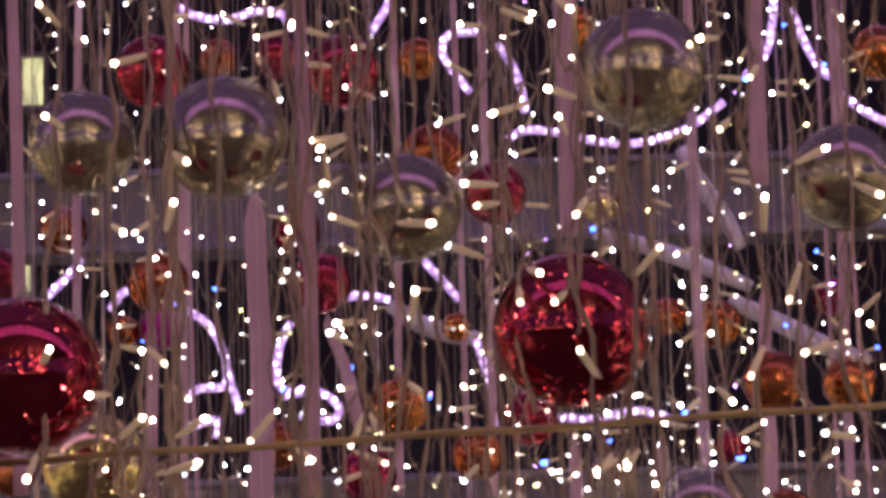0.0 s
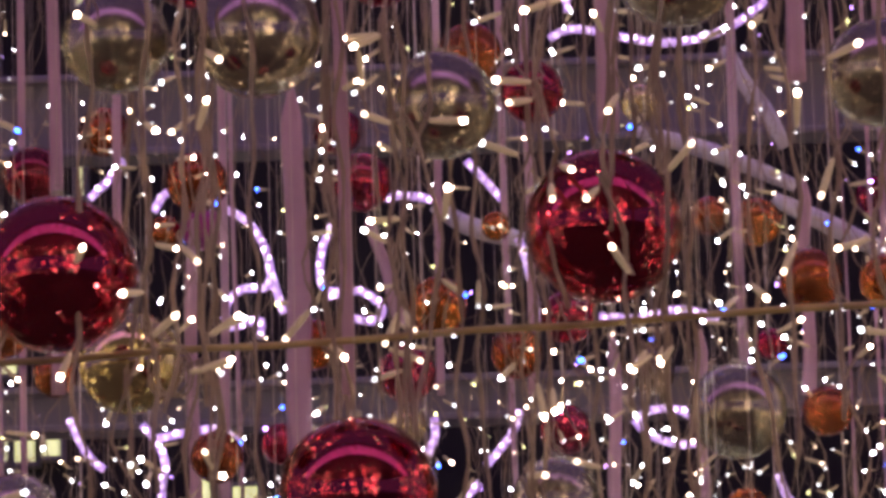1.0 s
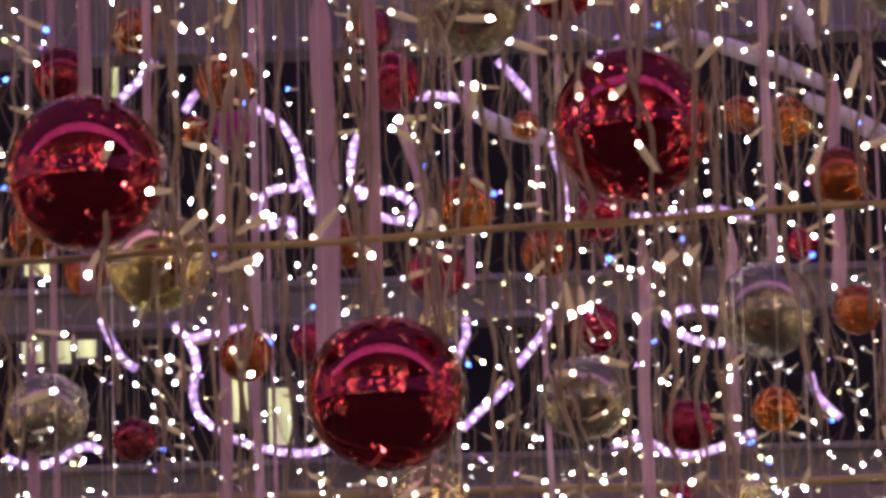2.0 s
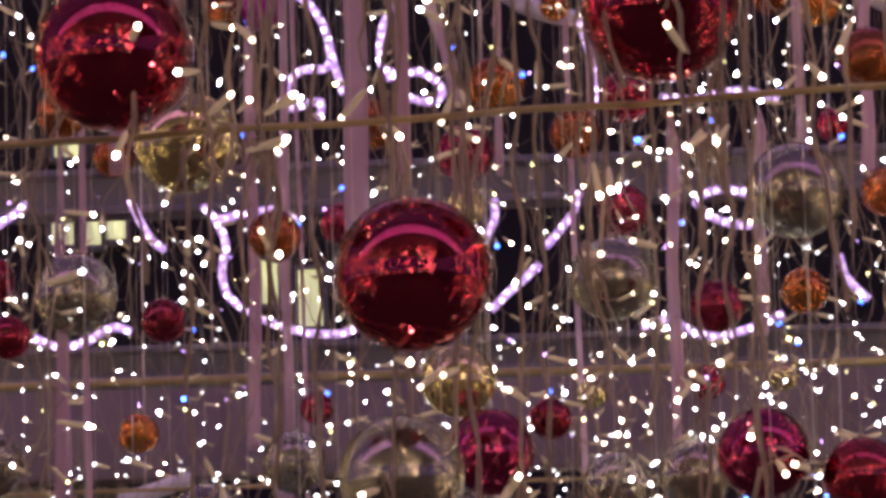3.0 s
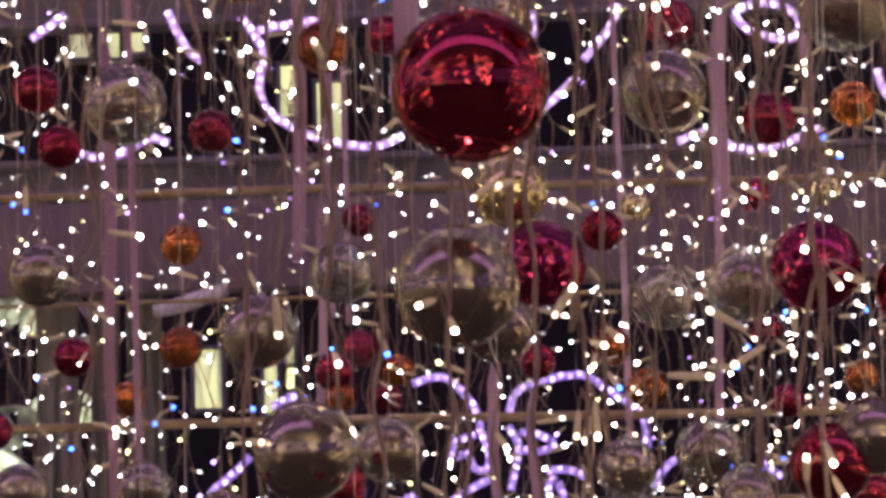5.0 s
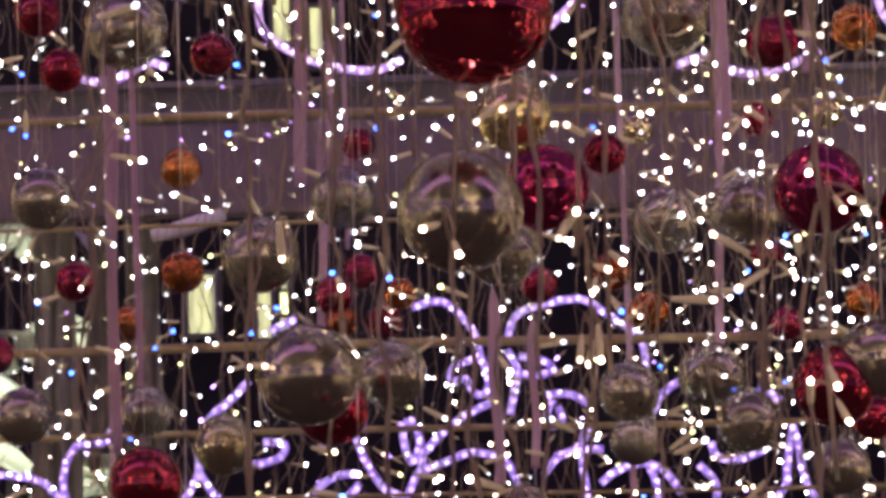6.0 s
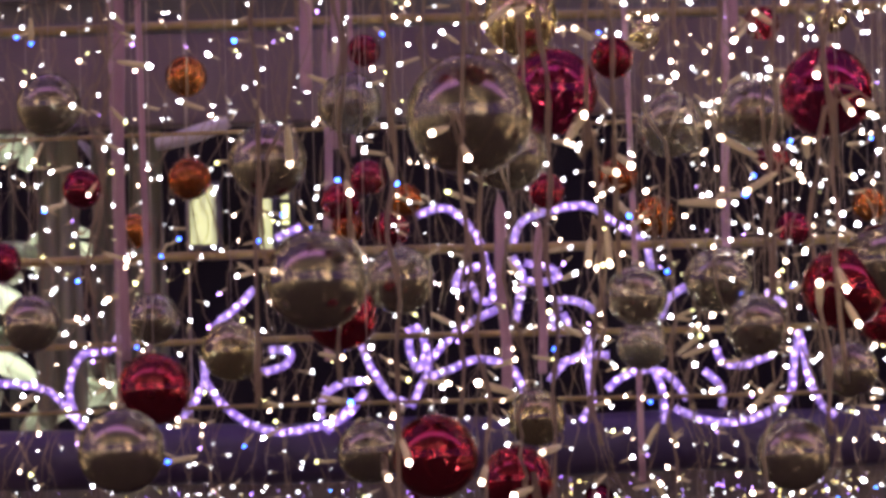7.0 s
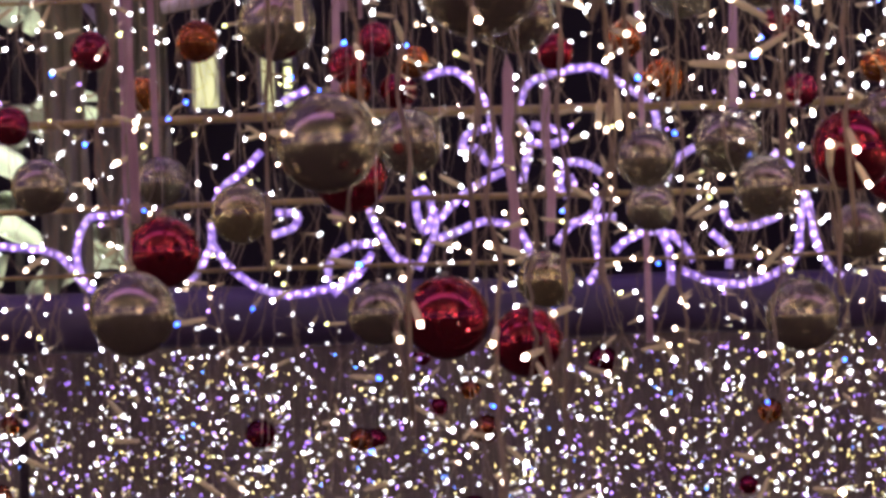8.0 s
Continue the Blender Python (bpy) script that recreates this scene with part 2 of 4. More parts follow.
tagged(new("fascia", mesh_of("fascia", bm, FASCIA, False)), "grey fascia board lit violet behind the display", "fascia", kind="structure")

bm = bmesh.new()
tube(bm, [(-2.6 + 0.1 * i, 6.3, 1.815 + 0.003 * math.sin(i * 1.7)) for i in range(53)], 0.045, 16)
tagged(new("trim_rail", mesh_of("trim_rail", bm, RAILM)), "thick round white rail, violet of the rope lights put into its colour", "rail", kind="structure")

for z, r, x0, x1 in ((2.414, 0.006, -2, 2), (2.086, 0.0065, -2, 2), (1.965, 0.0045, -2, 2), (1.872, 0.003, -2, 2), (2.26, 0.003, -2, 2)):
    bm = bmesh.new()
    tube(bm, [(x0 + (x1 - x0) * i / 20, 5.92, z + 0.002 * math.sin(i)) for i in range(21)], r, 8)
    tagged(new("mesh_bar", mesh_of("mesh_bar", bm, BAR)), "thin tarnished gold horizontal bar of the frame", "bar", "horizontal bars", "structure")
for x in (-2.02, 2.0):
    bm = bmesh.new()
    box(bm, x, x + 0.02, 5.9, 5.94, 0, TOP, 0.002)
    tagged(new("frame_post", mesh_of("frame_post", bm, BAR, False)), "tarnished gold upright of the bar frame", "post", "frame posts", "structure")



def curved_arm(y, r, pts):
    bm = bmesh.new()
    line = smooth_line([(x, y, z) for x, z in pts], 0.02)
    tube(bm, line, [r * (0.75 + 0.35 * math.sin(math.pi * i / (len(line) - 1))) for i in range(len(line))], 12)
    tagged(new("trim_arm", mesh_of("trim_arm", bm, PALE)), "pale curved tube of the ornament frame", "frame arm", "curved frame arms", "structure")


curved_arm(6.35, 0.013, [(0.373, 3.298), (0.4, 3.243), (0.438, 3.183), (0.458, 3.136)])
curved_arm(6.35, 0.013, [(0.232, 3.168), (0.319, 3.142), (0.396, 3.111), (0.473, 3.074)])
curved_arm(6.35, 0.014, [(0.437, 3.056), (0.514, 3.016), (0.581, 2.979), (0.649, 2.952)])
curved_arm(6.35, 0.014, [(-0.085, 3.063), (-0.042, 3.033), (0.009, 3.014), (0.053, 3.005)])
curved_arm(6.4, 0.012, [(-0.682, 2.292), (-0.63, 2.304), (-0.569, 2.324)])

# facade far behind, with lit windows; near-black colour stands for the night dark
fac = tagged(new("backdrop_facade"), "building front coloured near-black for the night dark, with lit yellow windows", "building", kind="structure")
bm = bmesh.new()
# the wall also hides the sky, which glows brighter than the dark wanted here
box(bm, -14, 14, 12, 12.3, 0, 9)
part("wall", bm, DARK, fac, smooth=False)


def lit_window(x0, x1, y, z0, z1):
    w = new("window")
    w.parent = fac
    bm = bmesh.new()
    t = 0.012
    for a in ((x0 - t, x0, z0 - t, z1 + t), (x1, x1 + t, z0 - t, z1 + t), (x0, x1, z0 - t, z0), (x0, x1, z1, z1 + t)):
        box(bm, a[0], a[1], y - 0.03, y + 0.03, a[2], a[3])
    part("frame", bm, STEEL, w, smooth=False)
    bm = bmesh.new()
    box(bm, x0, x1, y - 0.006, y, z0, z1)
    part("pane", bm, PANE, w, "pane glowing pale yellow from inside", False)


lit_window(-1.144, -1.068, 11.95, 2.525, 2.692)
lit_window(-0.947, -0.91, 11.95, 2.507, 2.685)
lit_window(-0.883, -0.859, 11.95, 2.521, 2.635)
lit_window(-1.489, -1.425, 11.95, 3.542, 3.675)
lit_window(-1.407, -1.346, 11.95, 3.539, 3.668)
lit_window(-1.333, -1.273, 11.95, 3.554, 3.666)
lit_window(-0.887, -0.841, 11.95, 3.353, 3.502)
lit_window(-0.782, -0.712, 11.95, 3.284, 3.45)
lit_window(-1.219, -1.157, 11.95, 4.872, 5.019)
lit_window(-1.219, -1.197, 11.95, 4.314, 4.486)
lit_window(-0.884, -0.861, 11.95, 2.575, 2.769)
lit_window(-1.479, -1.397, 11.95, 3.797, 3.845)

# pale leafy plant low behind the display
plant = tagged(new("broadleaf_plant"), "tall pale green broad-leaved plant lit from below", "plant")
LEAF = varied("pale_lit_leaf", (0.55, 0.6, 0.45), 0.45, 0, 12, 0.3, 0.4, 120)
prng = random.Random(21)
bm = bmesh.new()
tube(bm, [(-1.14, 8.0, 0), (-1.13, 8.0, 0.8), (-1.12, 8.0, 2.4)], [0.012, 0.011, 0.008], 10)
part("stem", bm, BROWN, plant)
for i in range(34):
    bm = bmesh.new()
    a, up = prng.uniform(-1.2, 1.2), prng.uniform(0.1, 0.95)
    ln, wd = prng.uniform(0.14, 0.3), prng.uniform(0.018, 0.04)
    base = Vector((-1.12 + prng.uniform(-0.12, 0.1), 8.0 + prng.uniform(-0.1, 0.1), prng.uniform(1.82, 2.45)))
    rows = []
    for k in range(11):
        t = k / 10
        c = base + Vector((math.sin(a) * ln * t, -0.25 * t * math.cos(a), ln * (up * t - 0.9 * up * t * t * t - 0.12 * t)))
        w = wd * math.sin(math.pi * (0.08 + 0.9 * t)) ** 0.7
        side = Vector((0.55 + 0.3 * up, 0.2, -0.75 * math.sin(a))).normalized()
        rows.append([bm.verts.new(c + side * (w * u) + Vector((0, -0.012 * u * u + v, 0))) for u, v in ((-1, 0), (-0.5, 0), (0, 0.008), (0.5, 0), (1, 0), (0.5, 0.004), (0, 0.012), (-0.5, 0.004))])
    for ra, rb in zip(rows, rows[1:]):
        for k in range(8):
            bm.faces.new((ra[k], ra[(k + 1) % 8], rb[(k + 1) % 8], rb[k]))
    part("leaf", bm, LEAF, plant)
# unseen greenish lamp, added only to brighten the leaves
area_lamp("leaf_fill", (-1.1, 7.3, 1.72), (-1.12, 8.0, 2.3), 0.3, 0.2, 1.5, (0.9, 1.0, 0.75)).data.spread = radians(75)

# pale gauze hung behind the fascia
for x0, x1, z0 in ((-0.98, -0.9, 1.9), (-0.885, -0.83, 1.98), (-0.82, -0.755, 1.94)):
    bm = bmesh.new()
    rows = []
    for i in range(25):
        t = i / 24
        row = []
        for k in range(17):
            u = k / 16
            y = 7.266 + 0.014 * math.sin(u * 19 + x0 * 40 + t) * (0.4 + t)
            row.append((x0 + (x1 - x0) * (u + 0.06 * math.sin(5 * t + k)), y, 2.425 - (2.425 - z0 + 0.02 * math.sin(u * 9)) * t))
        rows.append([bm.verts.new(p) for p in row] + [bm.verts.new((p[0], p[1] + 0.0015, p[2])) for p in reversed(row)])
    for a, c in zip(rows, rows[1:]):
        for k in range(34):
            bm.faces.new((a[k], a[(k + 1) % 34], c[(k + 1) % 34], c[k]))
    bm.faces.new(rows[0][::-1])
    bm.faces.new(rows[-1])
    tagged(new("gauze_drape", mesh_of("gauze_drape", bm, CLOTH)), "pale greenish gauze drape hanging in soft folds behind the fascia", "drape", "gauze drapes")

# ---------------------------------------------------------------- baubles
bm = bmesh.new()
bmesh.ops.create_uvsphere(bm, u_segments=40, v_segments=24, radius=1.0)
base_ball = mesh_of("ball", bm, BALL["red"])
BALL_MESH = {}
for key, mat in BALL.items():
    me = base_ball.copy()
    me.name = "ball_" + key
    me.materials[0] = mat
    BALL_MESH[key] = me
bm = bmesh.new()
prof = [(0.0, 0.20), (0.10, 0.205), (0.155, 0.19), (0.165, 0.16), (0.158, 0.10), (0.17, 0.03), (0.165, -0.03)]
rings = []
for r, z in prof:
    rings.append([bm.verts.new(((r * (1 + 0.04 * (k % 2))) * math.cos(k * math.pi / 12), (r * (1 + 0.04 * (k % 2))) * math.sin(k * math.pi / 12), z)) for k in range(24)] if r else [bm.verts.new((0, 0, z))])
for a, b in zip(rings, rings[1:]):
    for k in range(24):
        if len(a) == 1:
            bm.faces.new((a[0], b[k], b[(k + 1) % 24]))
        else:
            bm.faces.new((a[k], b[k], b[(k + 1) % 24], a[(k + 1) % 24]))
CAP_MESH = mesh_of("cap", bm, CAP)
bm = bmesh.new()
tube(bm, [(0.09 * math.cos(k * math.pi / 8), 0, 0.27 + 0.09 * math.sin(k * math.pi / 8)) for k in range(17)], 0.014, 6)
LOOP_MESH = mesh_of("loop", bm, CAP)
bm = bmesh.new()
tube(bm, [(0, 0, 0), (0, 0, 0.5), (0, 0, 1)], 0.0003, 4)
CORD_MESH = mesh_of("hanging_cord", bm, THREAD)


def bauble(colour, x, y, z, r, hook=TOP):
    """A glass ball with crimped metal cap, wire loop and the cord it hangs on."""
    top = new("bauble")
    top.location = (x, y, z)
    size = "large " if r > 0.06 else "small " if r < 0.03 else ""
    tagged(top, size + BALL_WORDS[colour], "bauble", "hanging baubles")
    turn = (x * 97 + z * 61) % 6.28
    shared("ball", BALL_MESH[colour], top, Matrix.Rotation(turn, 4, "Z") @ Matrix.Diagonal((r, r, r * 0.985, 1)))
    k = r * 0.5
    shared("cap", CAP_MESH, top, Matrix.Translation((0, 0, r * 0.97)) @ Matrix.Diagonal((k, k, k, 1)), "crimped metal cap")
    shared("loop", LOOP_MESH, top, Matrix.Translation((0, 0, r * 0.97)) @ Matrix.Rotation(turn, 4, "Z") @ Matrix.Diagonal((k, k, k, 1)))
    z0 = r * 0.97 + k * 0.35
    shared("cord", CORD_MESH, top, Matrix.Translation((0, 0, z0)) @ Matrix.Diagonal((1, 1, hook + 0.004 - z - z0, 1)))
    return top


bauble("red", -0.33, 4.7, 2.996, 0.044)
bauble("silver", -0.359, 4.1, 2.761, 0.054)
bauble("silver", -0.217, 4.1, 2.762, 0.064)
bauble("red", -0.206, 5.2, 3.147, 0.03)
bauble("red", -0.11, 4.7, 2.99, 0.044)
bauble("orange", -0.292, 5.4, 3.202, 0.028)
bauble("copper", -0.024, 4.9, 3.057, 0.026)
bauble("silver", 0.205, 4.1, 2.82, 0.064)
bauble("orange", -0.01, 4.8, 2.912, 0.038)
bauble("silver", -0.036, 4.15, 2.696, 0.056)
bauble("red", 0.06, 4.6, 2.816, 0.036)
bauble("silver", 0.408, 4.15, 2.715, 0.056)
bauble("red", 0.121, 4, 2.535, 0.077)
bauble("red", -0.409, 4, 2.505, 0.078)
bauble("darkred", -0.524, 4.8, 2.782, 0.036)
bauble("orange", -0.348, 5, 2.813, 0.038)
bauble("red", -0.155, 5.2, 2.85, 0.039)
bauble("magenta", -0.379, 5.5, 2.86, 0.03)
bauble("orange", -0.43, 5.5, 2.857, 0.023)
bauble("orange", -0.519, 5.6, 3.02, 0.035)
bauble("darkred", -0.196, 5.5, 2.987, 0.034)
bauble("copper", -0.055, 4.75, 2.604, 0.034)
bauble("orange", -0.21, 5, 2.608, 0.032)
bauble("orange", 0.034, 5, 2.59, 0.032)
bauble("crimson", -0.097, 4.9, 2.551, 0.035)
bauble("red", 0.096, 4.9, 2.614, 0.033)
bauble("orange", 0.362, 4.6, 2.592, 0.035)
bauble("copper", 0.455, 4.7, 2.606, 0.031)
bauble("copper", 0.341, 5.2, 2.782, 0.032)
bauble("orange", 0.301, 5.6, 2.876, 0.027)
bauble("gold", 0.2, 5.2, 2.941, 0.025)
bauble("copper", 0.013, 5.2, 2.788, 0.019)
bauble("copper", 0.498, 4.6, 2.966, 0.032)
bauble("darkred", 0.528, 5.6, 2.893, 0.031)
bauble("copper", 0.171, 5, 3.118, 0.028)
bauble("gold", -0.363, 4.25, 2.46, 0.054)
bauble("orange", -0.561, 4.8, 2.596, 0.03)
bauble("orange", -0.557, 5.3, 2.633, 0.029)
bauble("silver", 0.275, 4.6, 2.446, 0.055)
bauble("crimson", 0.089, 5, 2.494, 0.032)
bauble("orange", 0.404, 5, 2.507, 0.031)
bauble("silver", 0.201, 5.2, 2.595, 0.03)
bauble("red", 0.378, 5.6, 2.696, 0.023)
bauble("red", -0.124, 4, 2.28, 0.077)
bauble("orange", -0.305, 4.65, 2.421, 0.03)
bauble("gold", -0.1, 5, 2.506, 0.024)
bauble("silver", -0.523, 4.6, 2.356, 0.047)
bauble("silver", 0.07, 4.5, 2.34, 0.047)
bauble("copper", 0.289, 4.75, 2.355, 0.027)
bauble("crimson", 0.179, 4.4, 2.294, 0.029)
bauble("darkred", -0.436, 4.7, 2.337, 0.026)
bauble("crimson", -0.251, 5, 2.488, 0.026)
bauble("red", -0.57, 4.4, 2.284, 0.024)
bauble("darkred", -0.646, 4.8, 2.404, 0.029)
bauble("copper", -0.531, 5.3, 2.274, 0.027)
bauble("gold", -0.094, 4.35, 2.217, 0.039)
bauble("silver", -0.144, 4.1, 2.095, 0.062)
bauble("silver", -0.113, 4.5, 2.09, 0.04)
bauble("rose", -0.062, 4.3, 2.136, 0.046)
bauble("red", 0, 4.4, 2.18, 0.023)
bauble("rose", 0.217, 4.3, 2.127, 0.048)
bauble("red", 0.317, 4.3, 2.101, 0.041)
bauble("silver", 0.154, 4.6, 2.136, 0.04)
bauble("silver", 0.069, 4.8, 2.146, 0.039)
bauble("silver", -0.298, 4.8, 2.182, 0.037)
bauble("silver", -0.364, 4.4, 2.083, 0.041)
bauble("orange", -0.484, 4.8, 2.101, 0.025)
bauble("crimson", -0.595, 4.7, 2.085, 0.023)
bauble("silver", -0.618, 4.6, 2.169, 0.036)
bauble("crimson", -0.289, 5, 2.113, 0.022)
bauble("gold", 0.044, 5, 2.273, 0.019)
bauble("red", 0.18, 4.9, 2.271, 0.021)
bauble("gold", 0.281, 5.2, 2.312, 0.021)
bauble("darkred", -0.31, 5.4, 2.311, 0.022)
bauble("orange", 0.01, 5.2, 2.122, 0.025)
bauble("red", -0.077, 4.9, 2.083, 0.022)
bauble("copper", -0.601, 5.3, 2.08, 0.023)
bauble("silver", 0.264, 4.2, 1.946, 0.04)
bauble("silver", -0.303, 4.2, 1.944, 0.052)
bauble("silver", -0.237, 4.6, 1.966, 0.038)
bauble("red", -0.297, 4.5, 1.923, 0.039)
bauble("copper", -0.245, 5, 2.085, 0.02)
bauble("red", -0.334, 5.2, 2.1, 0.025)
bauble("darkred", -0.272, 5.2, 2.066, 0.024)
bauble("orange", -0.325, 5.2, 2.068, 0.021)
bauble("crimson", 0.225, 5.2, 2.051, 0.022)
bauble("copper", 0.051, 5, 2.056, 0.025)
bauble("silver", 0.021, 4.6, 1.941, 0.034)
bauble("silver", 0.03, 4.9, 1.9, 0.03)
bauble("silver", 0.15, 4.6, 1.905, 0.035)
bauble("silver", 0.114, 4.7, 1.962, 0.038)
bauble("red", 0.221, 4.2, 1.92, 0.042)
bauble("red", 0.286, 4.6, 1.906, 0.025)
bauble("silver", 0.244, 4.5, 1.85, 0.031)
bauble("goldsilver", -0.431, 4.7, 1.898, 0.035)
bauble("silver", -0.539, 4.9, 1.947, 0.031)
bauble("silver", -0.656, 4.7, 1.935, 0.033)
bauble("red", -0.489, 4.4, 1.847, 0.039)
bauble("silver", -0.503, 4.2, 1.779, 0.044)
bauble("red", -0.186, 4.1, 1.763, 0.042)
bauble("red", -0.111, 4.3, 1.74, 0.037)
bauble("silver", -0.265, 4.4, 1.775, 0.034)
bauble("goldsilver", -0.092, 4.6, 1.811, 0.032)
bauble("silver", 0.181, 4.5, 1.762, 0.04)
bauble("crimson", -0.702, 4.8, 2.011, 0.023)
bauble("darkred", 0.206, 5.3, 2.147, 0.022)
bauble("copper", 0.305, 5, 2.063, 0.021)

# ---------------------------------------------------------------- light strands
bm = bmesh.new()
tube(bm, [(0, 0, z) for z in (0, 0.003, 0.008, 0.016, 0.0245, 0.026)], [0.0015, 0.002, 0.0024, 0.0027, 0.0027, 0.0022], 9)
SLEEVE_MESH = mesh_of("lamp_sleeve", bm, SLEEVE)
LED_MESH = {}
for key, mat in LED.items():
    bm = bmesh.new()
    bmesh.ops.create_uvsphere(bm, u_segments=10, v_segments=7, radius=0.0021, matrix=Matrix.Translation((0, 0, 0.0285)) @ Matrix.Diagonal((1, 1, 1.3, 1)))
    LED_MESH[key] = mesh_of("led_" + key, bm, mat)
rng = random.Random(7)


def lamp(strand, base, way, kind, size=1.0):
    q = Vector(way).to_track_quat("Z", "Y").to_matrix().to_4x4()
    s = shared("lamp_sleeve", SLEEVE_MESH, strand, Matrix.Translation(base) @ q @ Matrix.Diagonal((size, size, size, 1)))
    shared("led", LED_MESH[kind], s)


def strand_of(y, line, lamps, r, words, fine=False):
    """A hanging cable with its lamps: lamps are (base, way, kind, size)."""
    st = tagged(new("light_strand"), words, "light strand", "hanging light strands")
    bm = bmesh.new()
    tube(bm, line, r, 6)
    tube(bm, [p + Vector((1.7 * r * math.cos(i * 0.9), 1.7 * r * math.sin(i * 0.9), 0)) for i, p in enumerate(line)], r * 0.8, 5)
    for base, way, kind, size in lamps:
        near = min(line, key=lambda p: (p - (base + Vector((0, 0, 0.02)))).length)
        mid = (near + base) / 2 - Vector(way) * 0.012
        tube(bm, smooth_line([near, mid, base + Vector(way) * 0.002], 0.008), r * 0.7, 5)
    part("cable", bm, CORD, st)
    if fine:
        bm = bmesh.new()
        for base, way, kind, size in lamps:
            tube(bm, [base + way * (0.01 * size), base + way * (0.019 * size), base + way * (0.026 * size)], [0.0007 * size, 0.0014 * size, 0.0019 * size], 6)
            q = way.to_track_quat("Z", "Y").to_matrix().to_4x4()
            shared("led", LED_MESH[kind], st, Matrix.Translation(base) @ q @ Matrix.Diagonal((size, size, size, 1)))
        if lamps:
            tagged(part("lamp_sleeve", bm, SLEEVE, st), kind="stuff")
        return st
    for base, way, kind, size in lamps:
        lamp(st, base, way, kind, size)
    return st


def placed_strand(y, items):
    """A strand that passes by the given lamps: x, z of a lamp's base and the way it points."""
    xm = sum(i[0] for i in items) / len(items)
    keys = [Vector((xm, y, TOP + 0.002))]
    lamps = []
    for x, z, dx, dz in items:
        keys.append(Vector((x * 0.75 + xm * 0.25, y + rng.uniform(-0.012, 0.012), z + 0.015)))
        flat = math.hypot(dx, dz)
        dy = -math.sqrt(max(0.033 ** 2 - flat ** 2, 0.00002))
        lamps.append((Vector((x, y - 0.006, z)), Vector((dx, dy, dz)).normalized(), "warm", 1.35))
    keys.sort(key=lambda p: -p.z)
    keys.append(Vector((xm + rng.uniform(-0.02, 0.02), y, keys[-1].z - rng.uniform(0.08, 0.3))))
    line = []
    for p in smooth_line(keys, 0.02):
        s = 0.006
        line.append(p + Vector((s * math.sin(p.z * 43 + xm * 50) * math.sin(p.z * 11 + xm * 90), s * math.cos(p.z * 31), 0)))
    strand_of(y, line, lamps, 0.0016, "beige twisted cable with warm white sleeved lamps")


def random_strand(x, y, z0, z1, step, r, tint, size=1.0, fine=False):
    """A loosely hanging strand from the grid down to z0, with lamps below z1."""
    ph, amp = rng.uniform(0, 6.3), rng.uniform(0.006, 0.02)
    line = []
    f2, p2, a2 = rng.uniform(28, 60), rng.uniform(0, 6.3), rng.uniform(0.005, 0.015)
    n = int((TOP - z0) / 0.02)
    dx = 0.0
    for i in range(n + 1):
        z = TOP + 0.002 - (TOP - z0) * i / n
        dx += rng.uniform(-0.006, 0.006)
        dx *= 0.97
        line.append(Vector((x + dx + amp * math.sin(z * 17 + ph) + a2 * math.sin(z * f2 + p2) * math.sin(z * 5 + ph), y + amp * math.cos(z * 13 + ph), z)))
    lamps = []
    z = min(z1, TOP) - rng.uniform(0, step)
    while z > z0 + 0.02:
        p = min(line, key=lambda q: abs(q.z - z))
        a = rng.uniform(0, 6.28)
        d = rng.uniform(-0.9, 0.55)
        way = Vector((math.cos(a), math.sin(a) * 0.8 - 0.3, d)).normalized()
        base = p + way * 0.012
        kind = rng.choices(list(tint), list(tint.values()))[0]
        lamps.append((base, way, kind, size * (1.4 if kind == "blue" else rng.choice((0.5, 0.65, 0.8, 1.0, 1.25)))))
        z -= step * rng.uniform(0.55, 1.45)
    strand_of(y, line, lamps, r, "thin beige cable hung with small white lamps", fine)


placed_strand(3.95, [(-0.367, 2.84, -0.014, 0.011), (-0.364, 2.739, -0.012, 0.001), (-0.39, 2.497, 0.012, 0.014), (-0.392, 2.417, -0.006, -0.023)])
placed_strand(3.95, [(-0.282, 2.808, -0.026, -0.011), (-0.285, 2.518, 0.015, -0.018)])
placed_strand(4, [(-0.264, 2.723, 0.015, -0.015), (-0.27, 2.644, 0.009, 0.018), (-0.27, 2.407, 0.025, 0.003)])
placed_strand(3.97, [(-0.319, 2.644, 0.011, -0.013), (-0.324, 2.478, -0.014, -0.006), (-0.314, 2.436, 0.02, 0.011)])
placed_strand(4.2, [(-0.113, 2.892, -0.032, 0.008), (-0.157, 2.705, 0.001, -0.021), (-0.146, 2.464, 0.008, -0.021)])
placed_strand(4.2, [(-0.097, 2.784, -0.033, -0.004), (-0.093, 2.784, -0.026, -0.014), (-0.079, 2.59, -0.027, -0.005), (-0.085, 2.494, -0.012, -0.029), (-0.079, 2.494, 0.008, -0.022)])
placed_strand(3.98, [(-0.044, 2.64, 0.028, -0.005), (-0.083, 2.639, -0.02, 0.002), (-0.033, 2.541, 0.004, 0.022)])
placed_strand(3.95, [(0.063, 2.843, 0.022, -0.015), (0.087, 2.749, -0.031, -0.01), (0.054, 2.668, -0.028, -0.002), (0.054, 2.65, -0.018, -0.008), (0.081, 2.584, 0.008, -0.01), (0.071, 2.566, 0, -0.018)])
placed_strand(3.9, [(0.136, 2.64, -0.009, -0.019), (0.114, 2.55, -0.01, -0.014), (0.141, 2.468, -0.014, 0.017)])
placed_strand(3.93, [(0.116, 2.847, 0.01, -0.017), (0.133, 2.747, -0.025, 0.003)])
